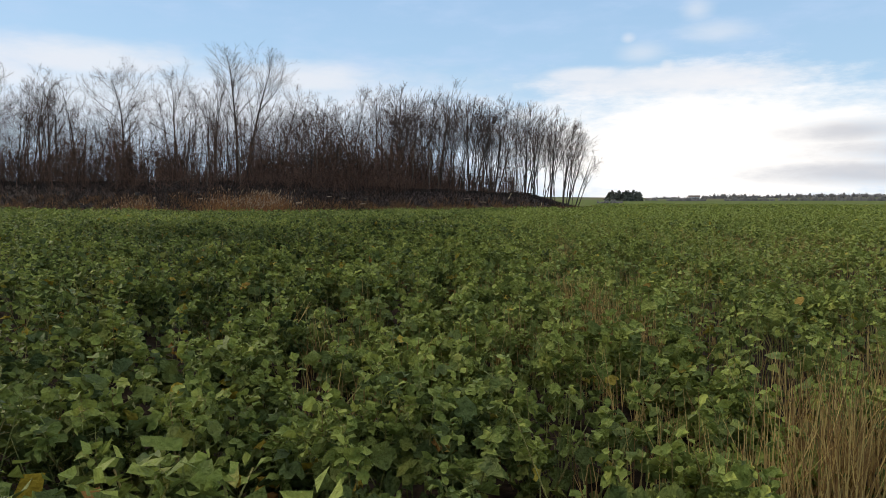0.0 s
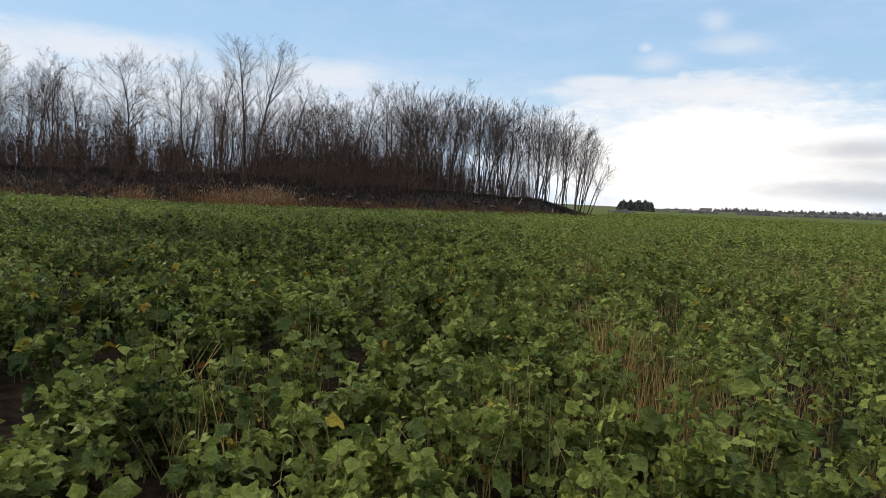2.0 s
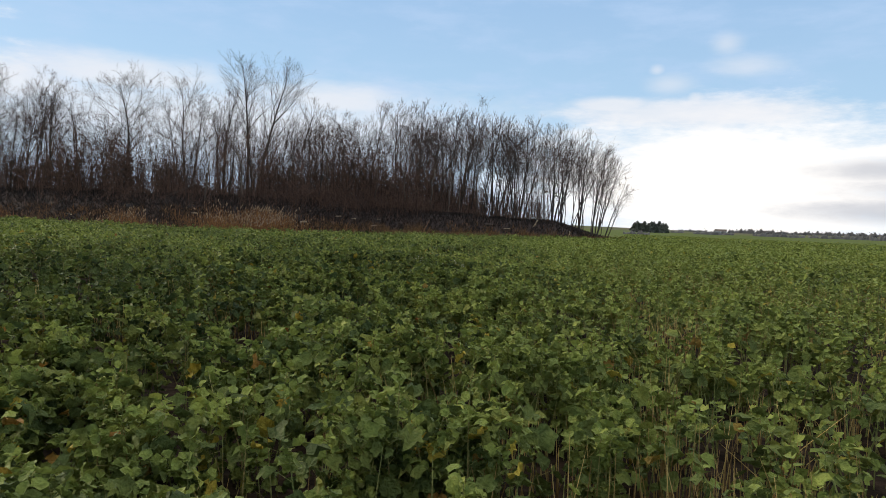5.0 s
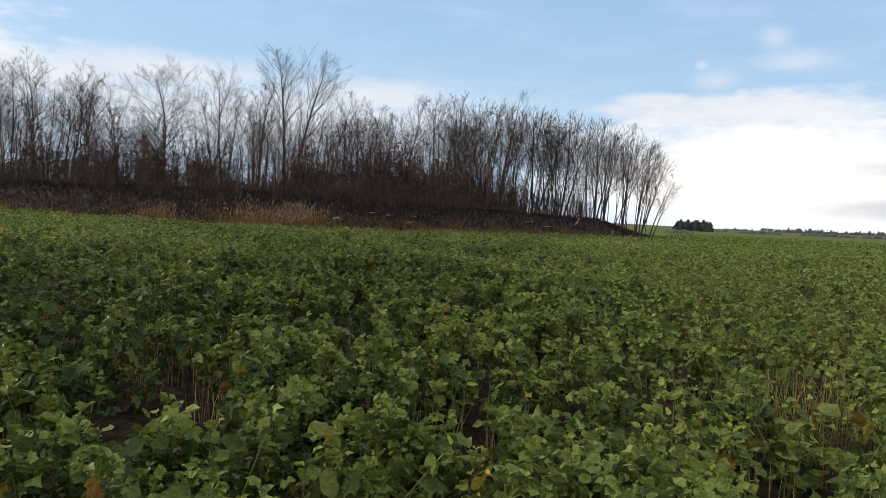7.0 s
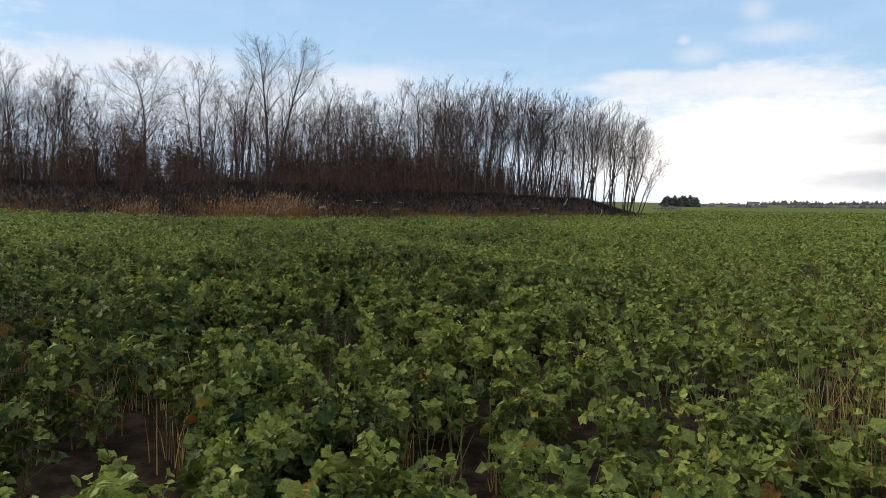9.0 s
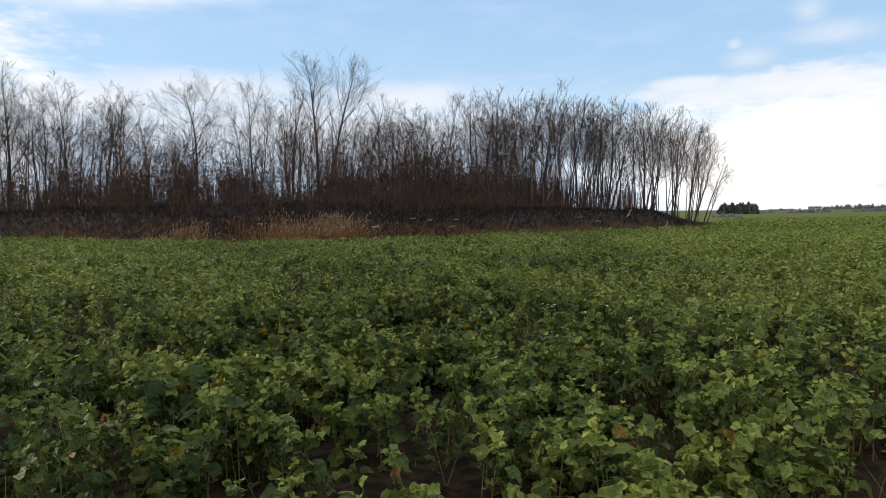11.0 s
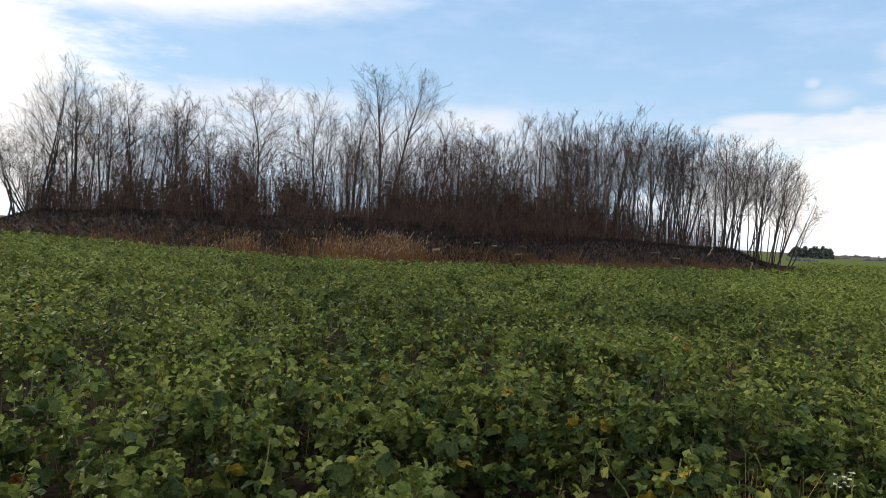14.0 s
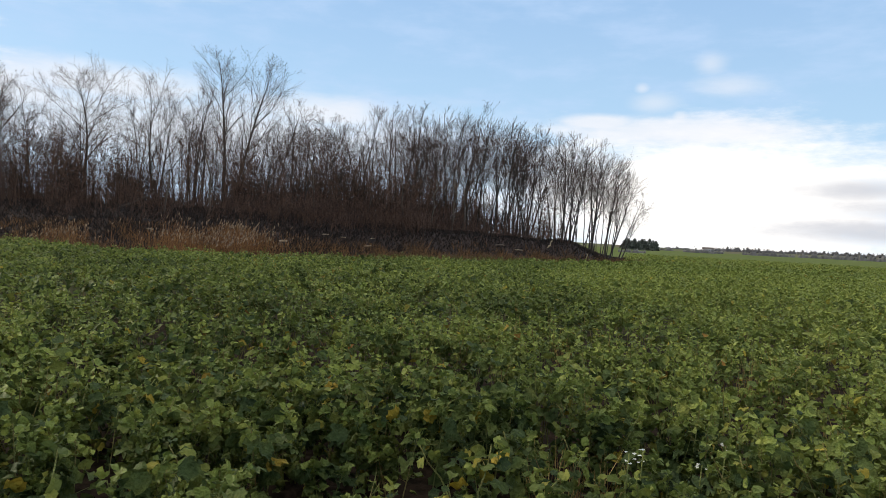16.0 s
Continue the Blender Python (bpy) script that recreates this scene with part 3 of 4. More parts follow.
    for k in range(84):
        az = rng.uniform(-10, 5.2)
        r = float(np.interp(az, EDGE_AZ, EDGE_R)) + rng.uniform(9, 26)
        x, y = polar(az, r)
        top = float(np.interp(az, (-10, -6, -3, 1, 3.5, 5.2), (10.0, 10.2, 9.0, 8.8, 7.9, 6.0))) * rng.uniform(0.72, 1.0)
        h = r * math.tan(radians(top)) + 1.75 - float(ground_z(x, y))
        place_tree(poles[k % 5], x, y, rng.uniform(0, 6.28), (h / 9, h / 9), "thin pole-like bare tree leaning a little", TREES, lean=rng.normal(0.04, 0.08))


build_trees()


# ---------------------------------------------------------------- undergrowth, reeds and dry grass on the bank
def blades(rng, x, y, z, h, lean, width, segs=2):
    """Thin bent blades or stems as three-sided tubes."""
    n = len(x)
    a = rng.uniform(0, 2 * np.pi, n)
    tilt = np.abs(rng.normal(0, 1, n)) * lean
    base = np.stack([x, y, z], -1)
    dirx, diry = np.cos(a) * tilt, np.sin(a) * tilt
    p, out = base, []
    for i in range(segs):
        f = (i + 1) / segs
        q = base + np.stack([dirx * h * f ** 1.6, diry * h * f ** 1.6, h * f * (1 - 0.12 * tilt * f)], -1)
        out.append((p, q, np.full(n, width * (1 - 0.75 * i / segs)), np.full(n, width * (1 - 0.75 * f))))
        p = q
    p0, p1, r0, r1 = (np.concatenate(c) for c in zip(*out))
    return p0, p1, r0, r1, p


def along_edge(rng, n, az0, az1, d0, d1, heap=False):
    az = rng.normal(az0, az1, n) if heap else rng.uniform(az0, az1, n)
    r = np.interp(az, EDGE_AZ, EDGE_R) + rng.uniform(d0, d1, n)
    a = np.radians(az)
    x, y = HUB[0] + r * np.sin(a), HUB[1] + r * np.cos(a)
    return x, y, az


def clumped(rng, x, y, s, seed, cut):
    keep = wave(x, y, s, seed) + rng.normal(0, 0.25, len(x)) > cut
    return keep


def build_bank_growth():
    rng = np.random.default_rng(5)
    # brushwood: bundles of thin stems, thickest at the foot of the trees
    bundles, sprays = [], []

    def bush(az, d, h_top, m, spread_m, lean, thick, twigs):
        r = float(np.interp(az, EDGE_AZ, EDGE_R)) + d
        x, y = polar(az, r)
        bx, by = x + rng.normal(0, spread_m, m), y + rng.normal(0, spread_m, m)
        h = h_top * rng.uniform(0.35, 1.0, m)
        p0, p1, r0, r1, tip = blades(rng, bx, by, ground_z(bx, by) - 0.1, h, lean, thick, 2)
        bundles.append((p0, p1, r0, r1))
        n = m * twigs
        wide = 0.5 * thick
        pick = rng.integers(m // 2, len(p0), n)
        s0 = p0[pick] + (p1[pick] - p0[pick]) * rng.random(n)[:, None]
        way = rng.normal(0, 0.46, (n, 3)) * (0.5 + 0.16 * h_top) + np.array([0, 0, 0.3])
        sprays.append((s0, s0 + way, np.full(n, wide)))

    # low scrub behind the crest, thickest in the middle of the copse, nearly none under the poles at its end
    made = 0
    while made < 330:
        az = rng.uniform(-51.5, 4.0)
        if rng.random() > float(np.interp(az, (-52, -40, -26, -20, -10, -6, -3, 4), (0.45, 0.5, 0.55, 1.0, 1.0, 0.6, 0.12, 0.08))):
            continue
        made += 1
        d = float(np.interp(az, (-40, -14, -6), (8.0, 7.5, 7.0))) + 17 * rng.random() ** 1.4
        top = float(np.interp(az, (-52, -40, -28, -10, -4, 5), (1.0, 1.3, 1.6, 2.2, 1.0, 0.5))) * rng.uniform(0.5, 1.3)
        bush(az, d, top, 13, 0.95, 0.55, 0.02, 8)
    # tall thin growth between the trunks, with gaps through which the sky shows
    made = 0
    while made < 530:
        az = rng.uniform(-50.5, 1.0)
        if min(abs(az - g) for g in (-26.6, -31.4, -34.6, -37.9, -29.0)) < 0.55:
            continue
        if rng.random() > float(np.interp(az, (-50, -40, -26, -20, -10, -6, -3, 1), (1.0, 1.0, 0.85, 0.9, 0.9, 0.75, 0.5, 0.25))):
            continue
        made += 1
        bush(az, rng.uniform(10, 27), float(np.interp(az, (-50, -40, -26, -8, 0, 2), (6.4, 6.8, 6.4, 7.0, 5.4, 4.0))) * rng.uniform(0.4, 1.15), 5, 0.7, 0.2, 0.026, 30)
    v, f = tubes(*(np.concatenate(c) for c in zip(*bundles)), 3)
    f = np.vstack([f[:, [0, 1, 2]], f[:, [0, 2, 3]]]) if f.shape[1] == 4 else f
    tv, tf = points(*(np.concatenate(c) for c in zip(*sprays)))
    v, f = np.vstack([v, tv]), np.vstack([f, tf + len(v)])
    tagged(mesh_object("undergrowth", v, f, MAT["brush"]), "dense dark leafless brushwood under the copse trees", "undergrowth", kind="stuff")
    # brown dead grass along the edge and up the bank
    x, y, az = along_edge(rng, 64000, -56, 7.5, -4.8, 7.0)
    d = bearing(x, y)[1] - np.interp(az, EDGE_AZ, EDGE_R)
    keep = clumped(rng, x, y, 0.8, 1.0, -0.05) & (d < np.interp(az, (-30, -16, -8), (7.0, 4.5, 3.6)) + rng.normal(0, 0.7, len(x)))
    x, y = x[keep], y[keep]
    h = 0.16 + 0.3 * rng.random(len(x)) ** 2 + 0.4 * np.clip(wave(x, y, 1.6, 4.0), 0, 1) + 0.5 * step(bearing(x, y)[0], -18, -9) * rng.random(len(x))
    foot = np.stack([x, y, ground_z(x, y) - 0.03], -1)
    tip = foot + np.stack([rng.normal(0, 0.45, len(x)) * h, rng.normal(0, 0.45, len(x)) * h, h], -1)
    v, f = points(foot, tip, np.full(len(x), 0.02))
    tagged(mesh_object("dead_grass", v, f, MAT["dry_grass"]), "brown dead grass along the foot of the bank", "grass", kind="stuff")
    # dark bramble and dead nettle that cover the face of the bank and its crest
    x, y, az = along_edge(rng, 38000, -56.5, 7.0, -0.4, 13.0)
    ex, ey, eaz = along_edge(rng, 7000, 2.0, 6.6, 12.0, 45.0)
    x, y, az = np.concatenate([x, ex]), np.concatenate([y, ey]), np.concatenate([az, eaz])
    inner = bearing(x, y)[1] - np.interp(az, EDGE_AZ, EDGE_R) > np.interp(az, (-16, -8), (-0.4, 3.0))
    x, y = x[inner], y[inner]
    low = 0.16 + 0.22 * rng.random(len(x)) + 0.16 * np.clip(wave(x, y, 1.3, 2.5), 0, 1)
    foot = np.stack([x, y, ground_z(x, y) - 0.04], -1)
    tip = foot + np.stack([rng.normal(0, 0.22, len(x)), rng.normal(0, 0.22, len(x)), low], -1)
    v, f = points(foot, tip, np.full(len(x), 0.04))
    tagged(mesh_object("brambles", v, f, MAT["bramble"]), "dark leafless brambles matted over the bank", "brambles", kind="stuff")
    # taller reeds with pale plumes
    spots = [(-25.6, 2.3, 0.0, 5.0, 2400, 1.35), (-28, 3.5, -0.5, 4.0, 900, 0.9), (-36.5, 1.2, 0.0, 4.0, 450, 1.15), (-45, 1.6, -0.5, 4.0, 450, 0.95), (-16, 3.0, -1.0, 3.5, 600, 0.6), (-5, 4.0, -1.0, 3.0, 600, 0.5), (5.8, 0.9, -6, 8, 1300, 0.55)]
    sets, heads = [], []
    for mid_az, wide, d0, d1, n, tall in spots:
        x, y, az = along_edge(rng, n, mid_az, wide, d0, d1, True)
        keep = clumped(rng, x, y, 0.9, 7.0, -0.35)
        x, y = x[keep], y[keep]
        h = tall * rng.uniform(0.55, 1.1, len(x)) * (0.85 + 0.25 * wave(x, y, 0.8, 1.0))
        p0, p1, r0, r1, tip = blades(rng, x, y, ground_z(x, y) - 0.03, h, 0.16, 0.013, 3)
        sets.append((p0, p1, r0, r1))
        if tall > 1.1:
            some = tip[rng.random(len(tip)) < 0.22]
            end = some + np.stack([rng.normal(0.05, 0.06, len(some)), rng.normal(0, 0.06, len(some)), rng.uniform(0.12, 0.26, len(some))], -1)
            mid = (some + end) / 2
            heads.append((some, mid, np.full(len(some), 0.01), np.full(len(some), 0.035)))
            heads.append((mid, end, np.full(len(some), 0.035), np.full(len(some), 0.006)))
    p0, p1, r0, r1 = (np.concatenate(c) for c in zip(*sets))
    v, f = tubes(p0, p1, r0, r1, 3)
    tagged(mesh_object("reeds", v, f, MAT["reed"]), "tan dry reeds standing at the foot of the bank", "reeds", kind="stuff")
    p0, p1, r0, r1 = (np.concatenate(c) for c in zip(*heads))
    v, f = tubes(p0, p1, r0, r1, 5)
    tagged(mesh_object("reed_plumes", v, f, MAT["plume"]), "pale feathery plumes on top of the dry reeds", "reeds", kind="stuff")


build_bank_growth()


# ---------------------------------------------------------------- the crop
WALK_FROM, WALK_TO = np.array([1.4, 7.1]), np.array([-2.9, 25.2])


def from_walk(x, y):
    """Distance of places from the trodden line across the field."""
    p = np.stack([x, y], -1) - WALK_FROM
    d = WALK_TO - WALK_FROM
    t = np.clip((p @ d) / (d @ d), 0, 1)
    return np.hypot(*(p - t[:, None] * d).T)


def in_field(x, y, margin=0.0):
    az, r = bearing(x, y)
    edge = np.interp(az, EDGE_AZ, EDGE_R) + 0.5 * wave(x, y, 1.2, 3.0)
    beyond = (az < -57) | (az > 6.0)
    return beyond | (r < edge - 3.4 + margin)


def in_sight(rng, x, y):
    """Thinner cover on the parts of the field that lie behind and far to the sides."""
    az = bearing(x, y)[0]
    return ((az > -66) & (az < 40)) | (rng.random(len(x)) < 0.2)


def lobed():
    """A crinkled blade, narrow at the stalk and broad at the end, with five blunt lobes: an inner ring of five points and a rim of fifteen."""
    inner, rim = (np.arange(5) + 0.5) / 5 * 2 * np.pi, np.arange(15) / 15 * 2 * np.pi
    v = [(0.46, 0.0, -0.1)]
    v += [(0.5 - 0.28 * np.cos(a), 0.27 * np.sin(a) * (0.8 + 0.35 * (0.5 - 0.5 * np.cos(a))), 0.05 * (-1) ** k) for k, a in enumerate(inner)]
    for k, a in enumerate(rim):
        r = (0.45, 0.56, 0.55)[k % 3]
        v.append((0.5 - r * np.cos(a), r * 0.98 * np.sin(a) * (0.72 + 0.42 * (0.5 - 0.5 * np.cos(a))), 0.16 * abs(np.sin(a)) + (0.13, -0.08, 0.06)[k % 3]))
    f = [(0, 1 + (i + 1) % 5, 1 + i) for i in range(5)]
    for i in range(5):
        a, b = 1 + i, 1 + (i + 1) % 5
        f += [(a, 6 + (3 * i + j + 1) % 15, 6 + (3 * i + j) % 15) for j in range(3)]
        f.append((a, b, 6 + (3 * i + 3) % 15))
    return np.array(v, float), np.array(f)


def round_blade(n):
    """A simpler blade: a fan of n faces with a wavy rim."""
    a = np.arange(n) / n * 2 * np.pi
    r = np.where(np.arange(n) % 2 == 1, 0.57, 0.46)
    v = [(0.5, 0.0, -0.1)] + list(zip(0.5 - r * np.cos(a), r * np.sin(a) * (0.72 + 0.42 * (0.5 - 0.5 * np.cos(a))), 0.15 * np.abs(np.sin(a)) + 0.06 * (-1.0) ** np.arange(n)))
    return np.array(v, float), np.array([(0, 1 + (i + 1) % n, 1 + i) for i in range(n)])


LEAF_NEAR = lobed()
LEAF_ROUND = round_blade(9)
LEAF_MID = (np.array([[0, 0, 0], [0.2, 0.5, 0.16], [0.5, 0.26, -0.06], [0.85, 0.48, 0.1], [1.1, 0.0, -0.08], [0.7, -0.5, 0.12], [0.25, -0.42, 0.16]], float),
            np.array([[0, 2, 1], [0, 4, 2], [2, 4, 3], [0, 5, 4], [0, 6, 5]])[:, ::-1])
LEAF_FAR = (np.array([[0, 0.12, 0], [0.2, 0.55, 0.1], [1.0, 0.1, -0.05], [0.75, -0.5, 0.1]], float), np.array([[0, 2, 1], [0, 3, 2]])[:, ::-1])


def leaf_mesh(rng, base, way, length, template, jitter=0.09, turn=0.7):
    """Blades that start at base and point along way."""
    tv, tf = template
    n = len(base)
    way = way / (np.linalg.norm(way, axis=1, keepdims=True) + 1e-9)
    side = np.cross(way, np.array([0, 0, 1.0]))
    side /= np.linalg.norm(side, axis=1, keepdims=True) + 1e-6
    roll = rng.normal(0, turn, n)[:, None]
    up = np.cross(side, way)
    side, up = side * np.cos(roll) + up * np.sin(roll), up * np.cos(roll) - side * np.sin(roll)
    t = np.repeat(tv[None], n, 0)
    droop = rng.uniform(-0.1, 0.75, n)[:, None]
    t[..., 2] -= droop * t[..., 0] ** 2
    t = t + rng.normal(0, jitter, t.shape) * np.array([0.35, 0.45, 0.9]) * (np.abs(tv).sum(1) > 0)[None, :, None]
    wide = rng.uniform(0.75, 1.15, n)[:, None, None]
    v = base[:, None] + length[:, None, None] * (t[..., 0:1] * way[:, None] + wide * t[..., 1:2] * side[:, None] + t[..., 2:3] * up[:, None])
    f = (np.arange(n) * len(tv))[:, None, None] + tf[None]
    return v.reshape(-1, 3), f.reshape(-1, 3)


def plants(rng, x, y, stem_width, whorls):
    """Crop plants: stems, and whorls of leaves round them. Each whorl: how many leaves, their length, shape, and from where to where on the stem.
    Returns the leaves (verts, faces, whether young), the stems and the leaf stalks."""
    n = len(x)
    lush = wave(x, y, 1.1, 0.5) * 0.5 + wave(x, y, 0.3, 5.0) * 0.5
    h = (0.43 + 0.2 * lush + 0.09 * wave(x, y, 0.11, 8.0) + rng.normal(0, 0.07, n)).clip(0.14, 0.85)
    a = rng.uniform(0, 2 * np.pi, n)
    lean = np.abs(rng.normal(0, 0.27, n))
    foot = np.stack([x, y, ground_z(x, y) - 0.02], -1)
    top = foot + np.stack([np.cos(a) * lean * h, np.sin(a) * lean * h, h], -1)
    stems = (foot, top, np.full(n, stem_width), np.full(n, stem_width * 0.6))
    vs, fs, ys, stalks, off = [], [], [], [], 0
    for count, size, shape, lo, hi, is_young in whorls:
        m = n * count
        owner, j = np.repeat(np.arange(n), count), np.tile(np.arange(count), n)
        f = lo + (hi - lo) * (j + rng.random(m)) / count
        b = a[owner] + j * 2.4 + rng.normal(0, 0.5, m)
        out = np.stack([np.cos(b), np.sin(b), np.zeros(m)], -1)
        length = size * np.clip(rng.lognormal(-0.08, 0.3, m), 0.5, 1.3)
        reach = length * (rng.uniform(0.08, 0.5, m) if is_young else rng.uniform(0.3, 1.0, m))
        rise = rng.normal(0.55 if is_young else 0.1, 0.75, m)
        at = foot[owner] + (top - foot)[owner] * f[:, None]
        base = at + out * reach[:, None] + np.array([0, 0, 1.0]) * (reach * rng.uniform(0.1, 0.8, m))[:, None]
        v, fc = leaf_mesh(rng, base, out + np.array([0, 0, 1.0]) * rise[:, None], length, shape)
        vs.append(v)
        fs.append(fc + off)
        ys.append(np.full(len(fc), is_young))
        off += len(v)
        stalks.append((at, base, np.full(m, stem_width * 0.4), np.full(m, stem_width * 0.3), owner))
    return (np.vstack(vs), np.vstack(fs), np.concatenate(ys)), stems, [np.concatenate(c) for c in zip(*stalks)]


def scatter(rng, x0, x1, y0, y1, density, heap=0.0):
    """Places strewn over a rectangle, in heaps of about three where heap gives their width."""
    n = int((x1 - x0) * (y1 - y0) * density)
    x, y = rng.uniform(x0, x1, n), rng.uniform(y0, y1, n)
    if heap:
        mine = rng.integers(0, n // 3, n)
        x, y = x[mine] + rng.normal(0, heap, n), y[mine] + rng.normal(0, heap, n)
    return x, y


CROP = "leafy green cover crop with scattered yellowing leaves"


TUFTS = ((2.75, 10.2, 330, 0.22, 0.64), (3.1, 11.0, 240, 0.26, 0.62), (2.35, 9.9, 160, 0.16, 0.55), (2.2, 13.6, 150, 0.2, 0.58), (1.92, 14.4, 170, 0.17, 0.62), (1.2, 12.9, 80, 0.14, 0.55), (2.0, 20.3, 100, 0.22, 0.58), (0.4, 11.0, 60, 0.18, 0.45), (-1.9, 26.1, 70, 0.15, 0.4), (1.75, 15.6, 80, 0.15, 0.55))


def thin_patches(rng, x, y):
    """Where the stand is thin and soil or stubble shows."""
    gap = 0.7 * wave(x, y, 0.5, 9.0) + 1.0 * wave(x, y, 0.14, 2.0)
    for tx, ty, _, ts, _ in TUFTS:
        gap = gap + 1.6 * np.exp(-((x - tx) ** 2 + (y - ty) ** 2) / (2.2 * ts * ts))
    return gap + rng.normal(0, 0.2, len(x)) < 0.84


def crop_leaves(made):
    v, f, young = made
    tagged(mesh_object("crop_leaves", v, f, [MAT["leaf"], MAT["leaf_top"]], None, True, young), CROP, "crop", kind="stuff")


def crop_stems(*sets):
    p0, p1, r0, r1 = (np.concatenate(c) for c in zip(*sets))
    v, f = tubes(p0, p1, r0, r1, 3)
    tagged(mesh_object("crop_stems", v, f, MAT["stem"]), "pale green and tan stems of the cover crop", "crop", kind="stuff")


def build_crop():
    rng = np.random.default_rng(11)
    # close to the trodden line
    x, y = scatter(rng, -10.5, 6.5, 9.3, 33, 31, 0.06)
    d = from_walk(x, y)
    dense = thin_patches(rng, x, y)
    pick = dense & (d < 2.3)
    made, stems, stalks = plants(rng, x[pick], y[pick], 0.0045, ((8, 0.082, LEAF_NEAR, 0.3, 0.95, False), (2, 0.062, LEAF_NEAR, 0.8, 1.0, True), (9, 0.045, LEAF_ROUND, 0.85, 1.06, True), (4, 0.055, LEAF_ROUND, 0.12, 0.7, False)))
    crop_leaves(made)
    some = rng.random(len(stalks[4])) < 0.7
    # bolted and dying stems that stand bare between the plants
    bx, by = scatter(rng, -4.5, 5.5, 9.3, 30, 17, 0.09)
    near = (from_walk(bx, by) < 4.5) & ((by < 23.0) | (rng.random(len(bx)) < 0.25)) & (wave(bx, by, 0.45, 4.0) + 0.12 * bx + rng.normal(0, 0.3, len(bx)) > 0.15)
    bx, by = bx[near], by[near]
    bare = blades(rng, bx, by, ground_z(bx, by) - 0.02, rng.uniform(0.3, 0.62, len(bx)), 0.3, 0.0058, 1)
    crop_stems(stems, [c[some] for c in stalks[:4]], bare[:4])
    pick = dense & (d >= 2.3) & (d < 5.5) & (rng.random(len(x)) < 0.92)
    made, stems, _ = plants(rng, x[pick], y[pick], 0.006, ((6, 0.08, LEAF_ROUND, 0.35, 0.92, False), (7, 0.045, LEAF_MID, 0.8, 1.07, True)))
    crop_leaves(made)
    crop_stems(stems)
    pick = dense & (d >= 5.5) & (d < 8.5)
    made, stems, _ = plants(rng, x[pick], y[pick], 0.006, ((7, 0.075, LEAF_FAR, 0.35, 0.9, False), (9, 0.048, LEAF_FAR, 0.7, 1.07, True)))
    crop_leaves(made)
    some = rng.random(len(stems[0])) < 0.6
    crop_stems([c[some] for c in stems])
    # middle distance
    x, y = scatter(rng, -24, 20, 8, 45, 17, 0.08)
    d = from_walk(x, y)
    keep = ((d >= 8.5) | (x < -10.5) | (x > 6.5) | (y < 9.3) | (y > 33)) & (d < 21) & in_field(x, y) & thin_patches(rng, x, y)
    made, stems, _ = plants(rng, x[keep], y[keep], 0.007, ((4, 0.11, LEAF_FAR, 0.35, 0.88, False), (7, 0.07, LEAF_FAR, 0.7, 1.07, True)))
    crop_leaves(made)
    some = rng.random(len(stems[0])) < 0.5
    crop_stems([c[some] for c in stems])
    # behind the start of the walk
    x, y = scatter(rng, -16, 16, -6, 9.2, 8, 0.08)
    crop_leaves(plants(rng, x, y, 0.007, ((7, 0.078, LEAF_FAR, 0.35, 0.88, False), (5, 0.05, LEAF_FAR, 0.7, 1.07, True)))[0])
    # farther out, up to the copse and past it
    x, y = scatter(rng, -50, 45, 8, 72, 10)
    d = from_walk(x, y)
    keep = (d >= 21) & (d < 46) & in_field(x, y) & in_sight(rng, x, y)
    crop_leaves(plants(rng, x[keep], y[keep], 0.007, ((3, 0.14, LEAF_FAR, 0.4, 0.85, False), (7, 0.085, LEAF_FAR, 0.7, 1.1, True)))[0])
    x, y = scatter(rng, -95, 80, 15, 114, 3.2)
    d = from_walk(x, y)
    keep = (d >= 46) & (d < 88) & in_field(x, y) & in_sight(rng, x, y) & ((bearing(x, y)[0] < 4) | (rng.random(len(x)) < step(d, 95, 60)))
    crop_leaves(plants(rng, x[keep], y[keep], 0.007, ((2, 0.25, LEAF_FAR, 0.4, 0.85, False), (5, 0.17, LEAF_FAR, 0.7, 1.08, True)))[0])

    # the open field past the copse's end, where the crop closes to a smooth green
    az, r = rng.uniform(6.2, 40, 9000), 75 + 110 * rng.random(9000) ** 1.3
    x, y = HUB[0] + r * np.sin(np.radians(az)), HUB[1] + r * np.cos(np.radians(az))
    crop_leaves(plants(rng, x, y, 0.007, ((2, 0.26, LEAF_FAR, 0.4, 0.85, False), (5, 0.17, LEAF_FAR, 0.6, 0.95, True)))[0])


build_crop()


